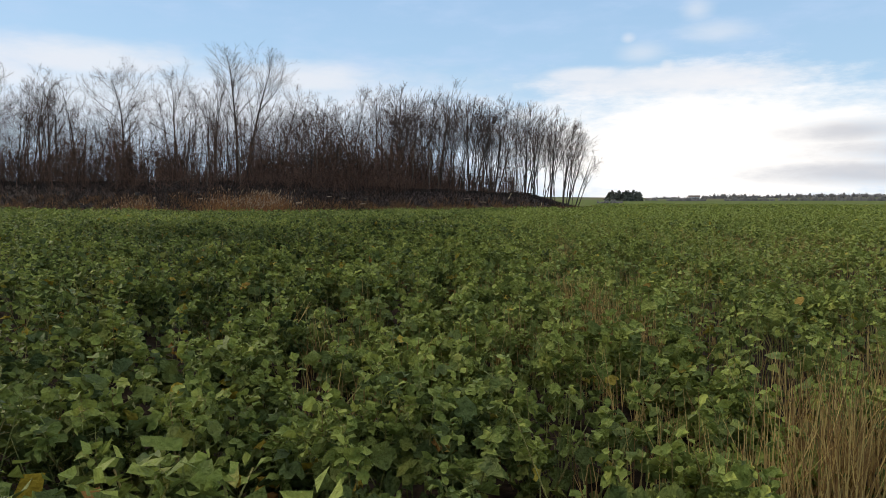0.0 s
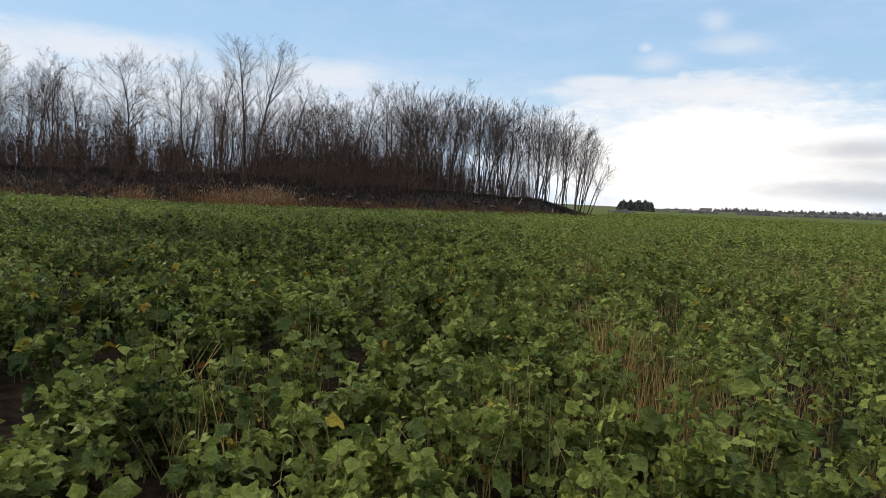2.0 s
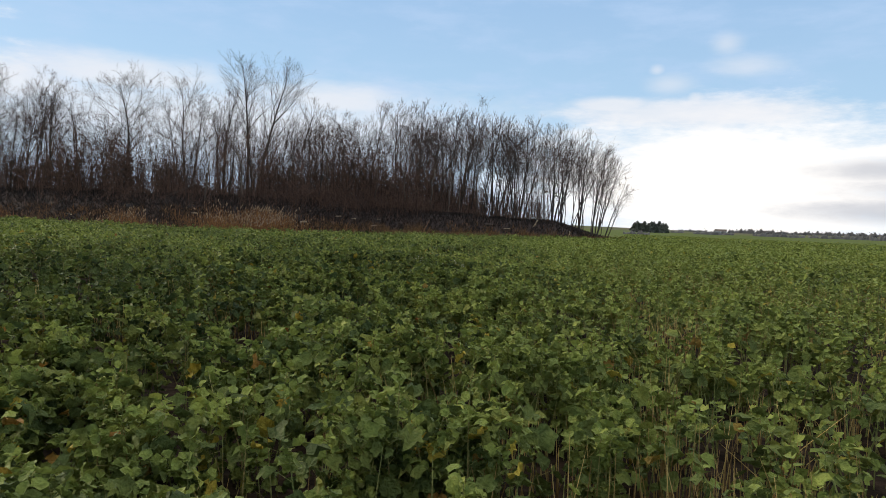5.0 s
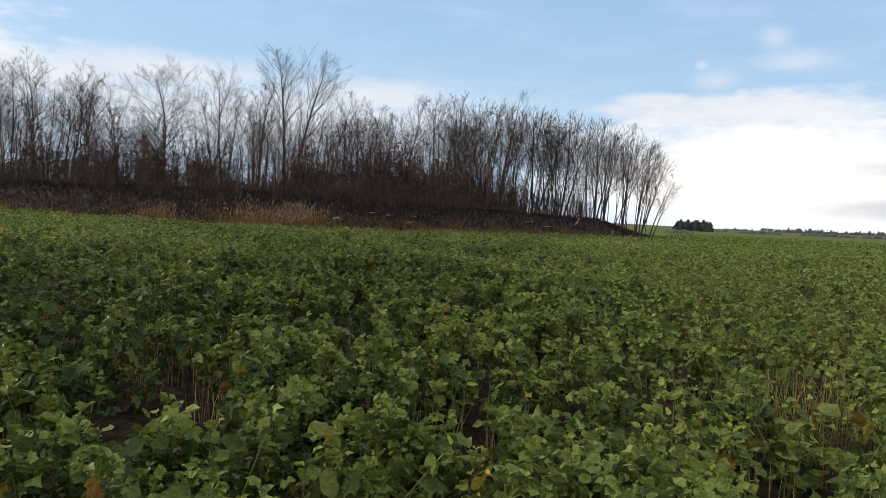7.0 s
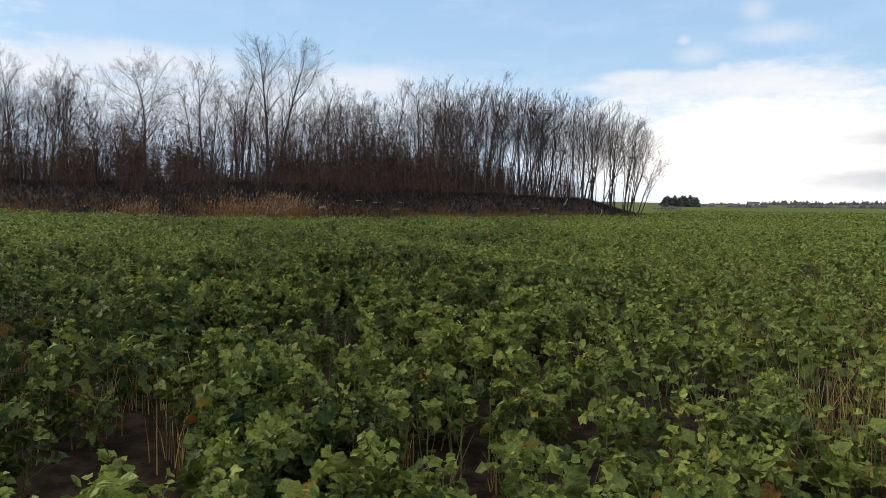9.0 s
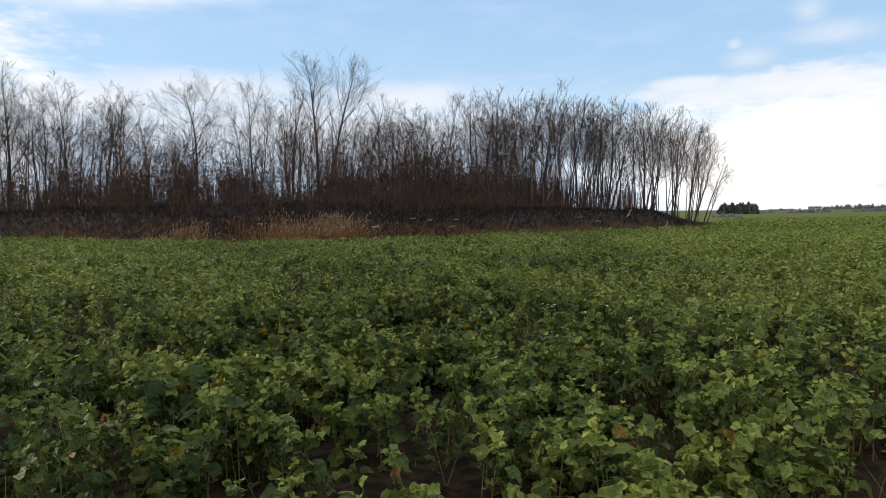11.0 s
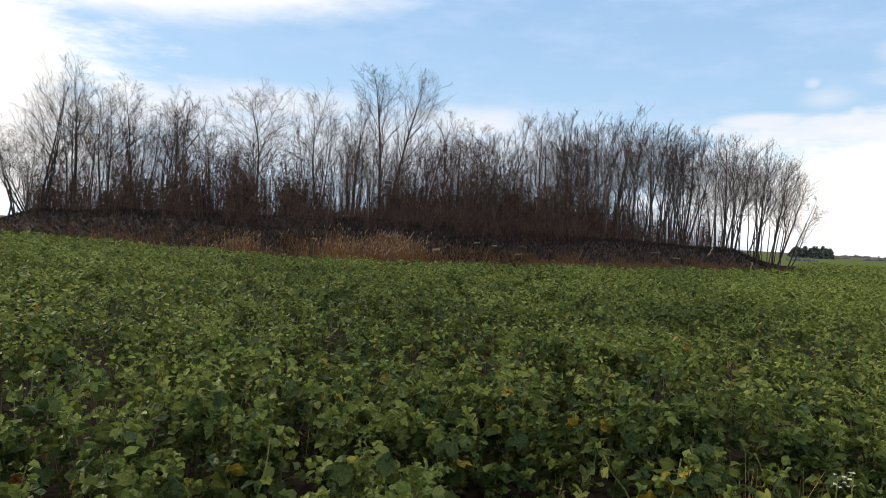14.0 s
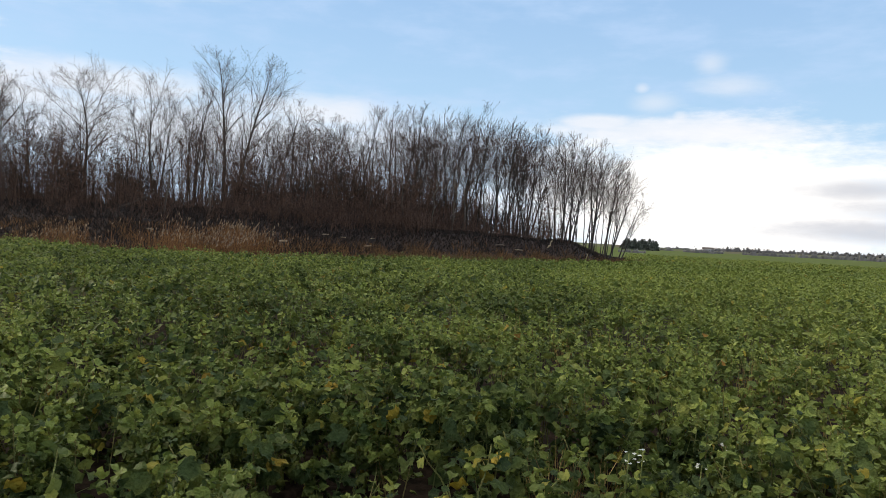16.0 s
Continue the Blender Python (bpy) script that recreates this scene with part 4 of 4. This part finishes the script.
# ---------------------------------------------------------------- straw stubble among the crop
def build_straw():
    rng = np.random.default_rng(21)
    sets = []

    def tuft(x, y, n, spread_m, h):
        bx, by = x + rng.normal(0, spread_m, n), y + rng.normal(0, spread_m, n)
        sets.append(blades(rng, bx, by, ground_z(bx, by) - 0.02, h * rng.uniform(0.6, 1.15, n), 0.22, 0.0042, 2)[:4])

    # thick tufts that stand out
    for x, y, n, s, h in TUFTS:
        tuft(x, y, n, s, h)
    # rows of thin stubble, commoner on the sunny side
    x, y = scatter(rng, -10, 9, 8.5, 33, 9)
    w = wave(x, y, 1.6, 6.0) + 0.5 * wave(x, y, 0.6, 8.0) + 0.13 * x - 0.03 * (y - 15)
    keep = (from_walk(x, y) < 12) & (w + rng.normal(0, 0.3, len(x)) > 0.38)
    for px, py in zip(x[keep], y[keep]):
        tuft(px, py, int(rng.integers(4, 12)), 0.06, rng.uniform(0.35, 0.6))
    p0, p1, r0, r1 = (np.concatenate(c) for c in zip(*sets))
    v, f = tubes(p0, p1, r0, r1, 3)
    tagged(mesh_object("straw_stubble", v, f, MAT["straw"]), "tan dry straw standing between the green plants", "straw", kind="stuff")


build_straw()


# ---------------------------------------------------------------- single plants, nearest to where the walk ends
def leaf_data(seed):
    """A crinkled, bluntly lobed blade on a short stalk: two rings of points round the midrib."""
    rng = np.random.default_rng(seed)
    n = 20
    ang = np.arange(n) / n * 2 * np.pi
    lobes = 1 + 0.09 * np.cos(5 * ang + rng.normal(0, 0.5)) + 0.05 * np.cos(10 * ang + rng.uniform(0, 6)) + rng.normal(0, 0.03, n)
    fold, droop = rng.uniform(0.05, 0.4), rng.uniform(0.1, 0.7)
    verts = [(0.45, 0.0, -0.05)]
    for share, curl in ((0.55, 0.5), (1.0, 1.0)):
        x = 0.5 - 0.52 * share * np.cos(ang) * lobes
        y = 0.46 * share * np.sin(ang) * lobes * (0.72 + 0.42 * (0.5 - 0.5 * np.cos(ang)))
        z = fold * curl * np.abs(np.sin(ang)) + 0.07 * share * np.cos(5 * ang + 2.0) + rng.normal(0, 0.045 * share, n) - droop * np.clip(x, 0, 1.2) ** 2
        verts += list(zip(x, y, z))
    faces = [(0, 1 + i, 1 + (i + 1) % n) for i in range(n)]
    for i in range(n):
        a, b = 1 + i, 1 + (i + 1) % n
        faces += [(a, a + n, b + n), (a, b + n, b)]
    k = len(verts)
    for a in (0, 2.1, 4.2):
        verts += [(-0.55, 0.03 * math.cos(a), -0.22 + 0.03 * math.sin(a)), (0.05, 0.025 * math.cos(a), 0.025 * math.sin(a))]
    for i in range(3):
        a, b, c, d = k + 2 * i, k + 2 * i + 1, k + 2 * ((i + 1) % 3) + 1, k + 2 * ((i + 1) % 3)
        faces += [(a, d, c), (a, c, b)]
    ob = mesh_object("leaf", verts, faces, MAT["leaf_single"], None, True)
    me = ob.data
    bpy.data.objects.remove(ob)
    return me


def build_single_plants():
    rng = np.random.default_rng(31)
    leaves = [leaf_data(400 + k) for k in range(10)]
    stems = []
    for k in range(4):
        r = np.random.default_rng(500 + k)
        n = 5
        places = [np.zeros(3)]
        d = np.array([0, 0, 1.0])
        for i in range(n):
            d = unit(d + r.normal(0, 0.24, 3) * np.array([1, 1, 0.2]))
            places.append(places[-1] + d / n)
        places = np.array(places)
        w = np.linspace(0.011, 0.006, n + 1)
        v, f = rod(places, w, 6)
        ob = mesh_object("stem", v, f, MAT["stem"], None, True)
        stems.append((ob.data, places))
        bpy.data.objects.remove(ob)
    made = 0
    while made < 140:
        x, y = rng.uniform(-5.5, 1.2), rng.uniform(24.4, 27.8)
        if not bool(thin_patches(rng, np.array([x]), np.array([y]))[0]):
            continue
        made += 1
        h = rng.uniform(0.4, 0.64)
        root = new("crop_plant")
        root.empty_display_size = 0.1
        root.matrix_world = Matrix.Translation((x, y, float(ground_z(x, y)) - 0.02)) @ Matrix.Rotation(rng.uniform(0, 6.28), 4, "Z")
        me, places = stems[made % 4]
        st = new("stem", me)
        st.parent = root
        st.matrix_basis = Matrix.Diagonal((h, h, h, 1))
        count = int(rng.integers(13, 19))
        for j in range(count):
            f = 0.1 + 0.9 * (j + 0.7 * rng.random()) / count
            q = f * (len(places) - 1)
            i = min(int(q), len(places) - 2)
            p = (places[i] + (places[i + 1] - places[i]) * (q - i)) * h
            size = rng.uniform(0.055, 0.105) * (1.45 - 0.8 * f)
            lf = new("leaf", leaves[int(rng.integers(0, 10))])
            lf.parent = root
            lf.matrix_basis = Matrix.Translation(Vector(p)) @ Matrix.Rotation(j * 2.4 + rng.normal(0, 0.3), 4, "Z") @ Matrix.Rotation(-radians(rng.normal(8, 28) + 40 * (f - 0.5)), 4, "Y") @ Matrix.Rotation(rng.normal(0, 0.6), 4, "X") @ Matrix.Translation((size * 0.55, 0, size * 0.2)) @ Matrix.Diagonal((size, size, size, 1))
        tagged(root, "single leafy green crop plant on a pale stem", "plant", "crop plants")


build_single_plants()


def build_arching_plant(x, y, turn):
    """A lodged plant: several thick pale stems that arch over from one root, with leaves towards their ends."""
    rng = np.random.default_rng(61)
    leaves = [leaf_data(440 + k) for k in range(3)]
    root = new("crop_plant")
    root.empty_display_size = 0.1
    root.matrix_world = Matrix.Translation((x, y, float(ground_z(x, y)) - 0.02)) @ Matrix.Rotation(turn, 4, "Z")
    for k in range(6):
        reach, high, side = rng.uniform(0.16, 0.34), rng.uniform(0.4, 0.56), rng.normal(0, 0.09)
        t = np.linspace(0, 1, 7)
        p = np.stack([0.02 * k - 0.05 + reach * t ** 1.3, side * t, high * np.sin(t * 1.45)], -1)
        v, f = rod(p, np.linspace(0.009, 0.005, 7), 6)
        mesh_object("stem", v, f, MAT["stem"], root, True)
        for j in range(6):
            q = p[6 - j // 2] + rng.normal(0, 0.02, 3)
            size = rng.uniform(0.045, 0.08)
            lf = new("leaf", leaves[(j + k) % 3])
            lf.parent = root
            lf.matrix_basis = Matrix.Translation(Vector(q)) @ Matrix.Rotation(rng.uniform(0, 6.28), 4, "Z") @ Matrix.Rotation(-radians(rng.normal(10, 25)), 4, "Y") @ Matrix.Translation((size * 0.55, 0, size * 0.2)) @ Matrix.Diagonal((size, size, size, 1))
    tagged(root, "lodged crop plant with thick pale arching stems", "plant", "crop plants")


build_arching_plant(-2.85, 26.7, 0.1)


def build_flowers():
    """Small white flower heads on tall stems that have bolted."""
    rng = np.random.default_rng(41)
    for x, y in ((-1.7, 25.4), (-1.62, 25.5), (-1.3, 25.65), (-1.1, 26.0), (-0.86, 25.25)):
        root = new("flowering_stem")
        g = float(ground_z(x, y))
        root.location = (x, y, g)
        h = rng.uniform(0.52, 0.62)
        v, f = tubes([[0, 0, -0.02]], [[0.03, 0.02, h]], [0.005], [0.003], 5)
        mesh_object("stem", v, f, MAT["stem"], root)
        for k in range(5):
            a = rng.uniform(0, 6.28)
            c = np.array([0.03 + 0.025 * math.cos(a), 0.02 + 0.025 * math.sin(a), h + rng.uniform(-0.05, 0.02)])
            b = np.arange(4) * np.pi / 2 + a
            way = np.stack([np.cos(b), np.sin(b), np.full(4, 0.3)], -1)
            v, f = leaf_mesh(rng, np.repeat(c[None], 4, 0), way, np.full(4, 0.009), LEAF_MID, 0.02)
            mesh_object("flower", v, f, MAT["petal"], root)
        tagged(root, "thin crop stem topped with small white flowers", "flower", "flowering stems")


build_flowers()


# ---------------------------------------------------------------- felled wood on the bank
def log_bm(length, radius, seed, taper=0.85, sides=12):
    """A sawn log along x, slightly crooked, with a bevelled rim."""
    rng = np.random.default_rng(seed)
    bm = bmesh.new()
    rings = []
    for i, t in enumerate(np.linspace(0, 1, 6)):
        r = radius * (1 - (1 - taper) * t)
        ring = []
        for k in range(sides):
            a = k * 2 * math.pi / sides
            rr = r * (1 + 0.08 * math.sin(3 * a + seed) + rng.normal(0, 0.03))
            ring.append(bm.verts.new((t * length, rr * math.cos(a), rr * math.sin(a) + 0.08 * radius * math.sin(4 * t))))
        rings.append(ring)
    for ra, rb in zip(rings, rings[1:]):
        for k in range(sides):
            bm.faces.new((ra[k], ra[(k + 1) % sides], rb[(k + 1) % sides], rb[k]))
    bmesh.ops.recalc_face_normals(bm, faces=bm.faces)
    return bm, [v.co.copy() for v in rings[0]], [v.co.copy() for v in rings[-1]]


def cut_face(rim, out):
    bm = bmesh.new()
    vs = [bm.verts.new(co + Vector((out, 0, 0))) for co in rim]
    c = bm.verts.new(sum((co for co in rim), Vector()) / len(rim) + Vector((out * 1.5, 0, 0)))
    for a, b in zip(vs, vs[1:] + vs[:1]):
        bm.faces.new((c, a, b))
    bmesh.ops.recalc_face_normals(bm, faces=bm.faces)
    return bm


def build_log(az, r, length, radius, turn, seed, tilt=0.0, label="short felled log with a pale sawn end lying in dead grass", lift=0.7, skin="bark"):
    x, y = polar(az, r)
    root = new("log")
    root.matrix_world = pose(x, y, float(ground_z(x, y)) + radius * lift, 0, -tilt, turn)
    bm, a, b = log_bm(length, radius, seed)
    part("bark", bm, MAT[skin], root)
    part("sawn_end", cut_face(a, -0.004), MAT["cut"], root, "pale freshly sawn end")
    part("sawn_end", cut_face(b, 0.004), MAT["cut"], root, "pale freshly sawn end")
    return tagged(root, label, "log", "felled logs on the bank")


def build_stump(az, r, height, radius, seed):
    x, y = polar(az, r)
    root = new("tree_stump")
    root.matrix_world = pose(x, y, float(ground_z(x, y)) - 0.08, 0, -90 + 4, seed * 50)
    bm, a, b = log_bm(height, radius * 1.25, seed, 0.75)
    part("bark", bm, MAT["bark"], root)
    part("sawn_top", cut_face(b, 0.004), MAT["cut"], root, "pale freshly sawn top")
    return tagged(root, "low tree stump with a pale sawn top", "stump", "tree stumps on the bank")


PEELED = "thin peeled log lying pale across the dark bank"
build_stump(-30.9, 47.9, 0.3, 0.26, 1)
build_log(-30.9, 46.6, 0.62, 0.055, -26, 2, lift=1.6, skin="peeled", label=PEELED)
build_stump(-35.8, 51.5, 0.3, 0.24, 3)
build_log(-36.0, 50.0, 0.5, 0.06, -30, 12, lift=1.6, skin="bark_pale")
build_log(-21.2, 45.8, 0.5, 0.08, 20, 4, 6, lift=3.6, label="sawn log lying high among the dry reeds", skin="peeled")
build_log(-17.9, 49.0, 0.5, 0.045, -12, 5, 4, lift=2.0, skin="peeled", label=PEELED)
build_log(-16.4, 49.4, 0.4, 0.045, -20, 6, lift=2.0, skin="peeled", label=PEELED)
build_stump(-13.9, 50.6, 0.3, 0.24, 7)
build_log(-14.5, 49.0, 0.5, 0.05, -10, 8, 8, lift=2.0, skin="peeled", label=PEELED)
build_log(-2.4, 60.2, 0.6, 0.05, 10, 9, lift=1.6, skin="peeled", label=PEELED)
build_log(-4.0, 58.5, 0.7, 0.07, -12, 10, lift=1.6, skin="bark_pale")
build_log(-40.5, 55.0, 0.6, 0.1, -15, 11)


def stick(name, az, r, length, radius, tilt, turn, mat, label, category, sides=7, crook=0.05, seed=0):
    """A bare pole or broken branch standing in the ground."""
    rng = np.random.default_rng(seed)
    x, y = polar(az, r)
    n = 6
    d = np.array([math.sin(radians(tilt)) * math.cos(radians(turn)), math.sin(radians(tilt)) * math.sin(radians(turn)), math.cos(radians(tilt))])
    p = np.array([[x, y, float(ground_z(x, y)) - 0.15]]) + np.linspace(0, 1, n + 1)[:, None] * d * length + rng.normal(0, crook, (n + 1, 3)) * np.linspace(0, 1, n + 1)[:, None]
    w = np.linspace(radius, radius * 0.6, n + 1)
    v, f = rod(p, w, sides)
    return tagged(mesh_object(name, v, f, mat, None, True), label, category)


stick("pole", -29.8, 49.4, 3.0, 0.07, 6, 20, MAT["bark_pale"], "thin pale broken sapling stem standing on the bank", "pole", seed=1)
stick("fallen_branch", -33.4, 51.0, 3.0, 0.05, 62, 25, MAT["bark_pale"], "bare fallen branch propped against the bank", "branch", seed=2)
stick("broken_branch", 0.1, 65.0, 0.9, 0.075, 28, 20, MAT["cut"], "short pale stripped branch stub on the bank", "branch", seed=3)
stick("broken_branch", 3.1, 68.4, 1.2, 0.06, 8, 20, MAT["cut"], "pale stripped branch standing in the dead grass", "branch", seed=4)
stick("broken_branch", 3.2, 68.5, 0.9, 0.05, 35, 170, MAT["cut"], "pale stripped branch leaning in the dead grass", "branch", seed=5)
stick("broken_branch", 4.7, 72.0, 0.6, 0.07, 15, 60, MAT["cut"], "short pale stripped branch stub on the bank", "branch", seed=6)
stick("fence_post", -54.3, 95.2, 2.9, 0.11, 30, 25, MAT["bark"], "old wooden post leaning at the copse's end", "post", seed=7, crook=0.01)
stick("fence_post", -52.0, 87.5, 2.8, 0.11, 9, 30, MAT["bark"], "old wooden post standing at the copse's end", "post", seed=8, crook=0.01)
for k, (saz, sr) in enumerate(((-14.4, 56.0), (-9.3, 59.0), (-7.6, 60.0), (-6.6, 61.0), (-11.5, 58.0), (-18.6, 55.0), (-26.5, 50.0), (-5.0, 62.0))):
    stick("sapling", saz, sr, 4.2 + 0.3 * (k % 3), 0.08, 4 + k % 3, 40 * k, MAT["bark_pale"], "pale slender sapling stem at the foot of the copse", "sapling", seed=20 + k, crook=0.12)


# ---------------------------------------------------------------- far off: conifers, hedges, houses
def far_tree(rng, x, y, h, w, mat, pointed, name, label, group):
    """A distant tree: a trunk and a crown of many small tilted sprays, pointed or rounded."""
    g = float(ground_z(x, y))
    root = new(name)
    root.location = (x, y, g)
    v, f = tubes([[0, 0, -0.3]], [[0, 0, h * 0.9]], [w * 0.06], [w * 0.02], 5)
    mesh_object("trunk", v, f, MAT["bark"], root)
    n = 170
    t = rng.random(n) ** (0.75 if pointed else 1.0)
    a = rng.uniform(0, 6.28, n)
    prof = (1 - t) ** 0.7 * 0.95 + 0.1 if pointed else np.sqrt(np.clip(1 - (2 * t - 0.9) ** 2, 0.05, 1))
    rad = w * prof * rng.uniform(0.35, 1.0, n) * 0.5
    base = np.stack([np.cos(a) * rad * 0.5, np.sin(a) * rad * 0.5, h * (0.08 + 0.9 * t)], -1)
    way = np.stack([np.cos(a), np.sin(a), rng.normal(-0.25 if pointed else 0.3, 0.35, n)], -1)
    v, f = leaf_mesh(rng, base, way, np.maximum(rad * 1.1, w * 0.12), LEAF_MID, 0.15)
    mesh_object("crown", v, f, mat, root)
    return tagged(root, label, "tree", group)


def build_distance():
    rng = np.random.default_rng(51)
    for k in range(16):
        az = 6.0 + 2.3 * k / 15 + rng.normal(0, 0.05)
        x, y = polar(az, 520 + rng.uniform(-12, 12))
        h = 7.2 + 1.8 * math.sin(k * 1.7) * 0.6 + rng.uniform(-0.6, 0.6)
        far_tree(rng, x, y, h, 5.0, MAT["needle"], True, "conifer", "dark evergreen conifer in a small far clump", "far conifers")
    # hedges and scrub beyond the open field: lumpy rows with loose sprays on top
    bits_v, bits_f, off = [], [], 0

    def keep_bits(v, f):
        nonlocal off
        bits_v.append(v)
        bits_f.append(f + off)
        off += len(v)

    def hedge(a0, a1, r, h):
        n = max(8, int((a1 - a0) * 14))
        az = np.linspace(a0, a1, n)
        lump = (0.62 + 0.2 * np.sin(az * 9.0 + r) + 0.18 * np.sin(az * 23.0 + 2 * r) + rng.normal(0, 0.06, n)) * np.sin(np.linspace(0.25, np.pi - 0.25, n)) ** 0.4
        across = np.array([[-1.0, -0.1], [-0.85, 0.55], [-0.35, 0.95], [0.35, 1.0], [0.85, 0.5], [1.0, -0.1]])
        rr = r + across[None, :, 0] * h * 0.7 + rng.normal(0, 0.1 * h, (n, 6))
        sa, ca = np.sin(np.radians(az))[:, None], np.cos(np.radians(az))[:, None]
        x, y = HUB[0] + rr * sa, HUB[1] + rr * ca
        z = ground_z(x, y) + across[None, :, 1] * h * lump[:, None]
        v = np.stack([x, y, z], -1).reshape(-1, 3)
        i, j = np.meshgrid(np.arange(n - 1), np.arange(5), indexing="ij")
        a = (i * 6 + j).ravel()
        keep_bits(v, np.concatenate([np.stack([a, a + 1, a + 7], -1), np.stack([a, a + 7, a + 6], -1)]))
        m = n * 2
        pick = rng.integers(0, n, m)
        base = v.reshape(n, 6, 3)[pick, rng.integers(2, 4, m)] + rng.normal(0, 0.3, (m, 3))
        b = rng.uniform(0, 6.28, m)
        keep_bits(*leaf_mesh(rng, base, np.stack([np.cos(b), np.sin(b), rng.uniform(0.3, 1.5, m)], -1), h * rng.uniform(0.12, 0.3, m), LEAF_FAR, 0.12))

    for a0, a1, r, h in ((8.6, 9.6, 640, 3.0), (10.3, 12.6, 560, 3.6), (10.8, 13.2, 600, 3.5), (14.5, 18.0, 600, 4.0), (18.2, 30, 620, 5.0), (30, 60, 700, 5.0), (9, 11, 1050, 3.5), (12.5, 16.5, 1150, 8.0), (16, 26, 1400, 8.0), (24, 60, 1300, 9.0), (-64, -54.5, 520, 6.0), (-95, -62, 700, 7.0), (5.5, 7.6, 260, 1.6)):
        hedge(a0, a1, r, h)
    tagged(mesh_object("far_hedges", np.vstack(bits_v), np.vstack(bits_f), MAT["hedge"], None, True), "leafless brown-grey hedges and scrub far across the fields", "hedge", kind="stuff")
    bare = []
    for k in range(3):
        rows = grow(np.random.default_rng(600 + k), 10.0, spread=1.2, forks=2, limbs=10, fine=0, girth=0.02, first=0.2)
        rows[:, 6:8] = np.maximum(rows[:, 6:8], 0.03)
        bare.append(tree_meshes(rows, (MAT["bark"], MAT["twig"])))
    for k in range(14):
        x, y = polar(-63 + 8.0 * k / 13 + rng.normal(0, 0.2), 440 + rng.uniform(-25, 25))
        place_tree(bare[k % 3], x, y, rng.uniform(0, 6.28), (1.0, rng.uniform(0.9, 1.4)), "round leafless tree far across the field", "far trees", "far_tree")

    def house(az, r, length, depth, wall_h, turn, label):
        x, y = polar(az, r)
        root = new("farmhouse")
        root.matrix_world = pose(x, y, float(ground_z(x, y)) - 0.2, 0, 0, turn)
        bm = bmesh.new()
        bmesh.ops.create_cube(bm, size=1.0, matrix=Matrix.Translation((0, 0, wall_h / 2)) @ Matrix.Diagonal((length, depth, wall_h, 1)))
        bmesh.ops.bevel(bm, geom=bm.edges[:], offset=0.05, segments=1, affect="EDGES")
        part("wall", bm, MAT["white_wall"], root)
        bm = bmesh.new()
        rise = depth * 0.45
        pts = [bm.verts.new((sx * (length / 2 + 0.4), sy * (depth / 2 + 0.4), wall_h - 0.1)) for sx in (-1, 1) for sy in (-1, 1)]
        ridge = [bm.verts.new((sx * (length / 2 + 0.4), 0, wall_h + rise)) for sx in (-1, 1)]
        for face in ((pts[0], pts[2], ridge[1], ridge[0]), (pts[1], ridge[0], ridge[1], pts[3]), (pts[0], ridge[0], pts[1]), (pts[2], pts[3], ridge[1]), (pts[0], pts[1], pts[3], pts[2])):
            bm.faces.new(face)
        bmesh.ops.recalc_face_normals(bm, faces=bm.faces)
        part("roof", bm, MAT["roof"], root)
        for k in range(4):
            bm = bmesh.new()
            bmesh.ops.create_cube(bm, size=1.0, matrix=Matrix.Translation((-length / 2 + length * (k + 0.5) / 4, -depth / 2 - 0.02, wall_h * 0.55)) @ Matrix.Diagonal((1.1, 0.1, 1.2, 1)))
            part("window", bm, MAT["glass"], root)
        tagged(root, label, "house", "far farm buildings")

    house(12.1, 900, 13, 5, 2.8, -8, "small white farmhouse with a brown roof far away")
    house(15.2, 1150, 12, 5, 2.6, 10, "small white farmhouse with a brown roof far away")


build_distance()
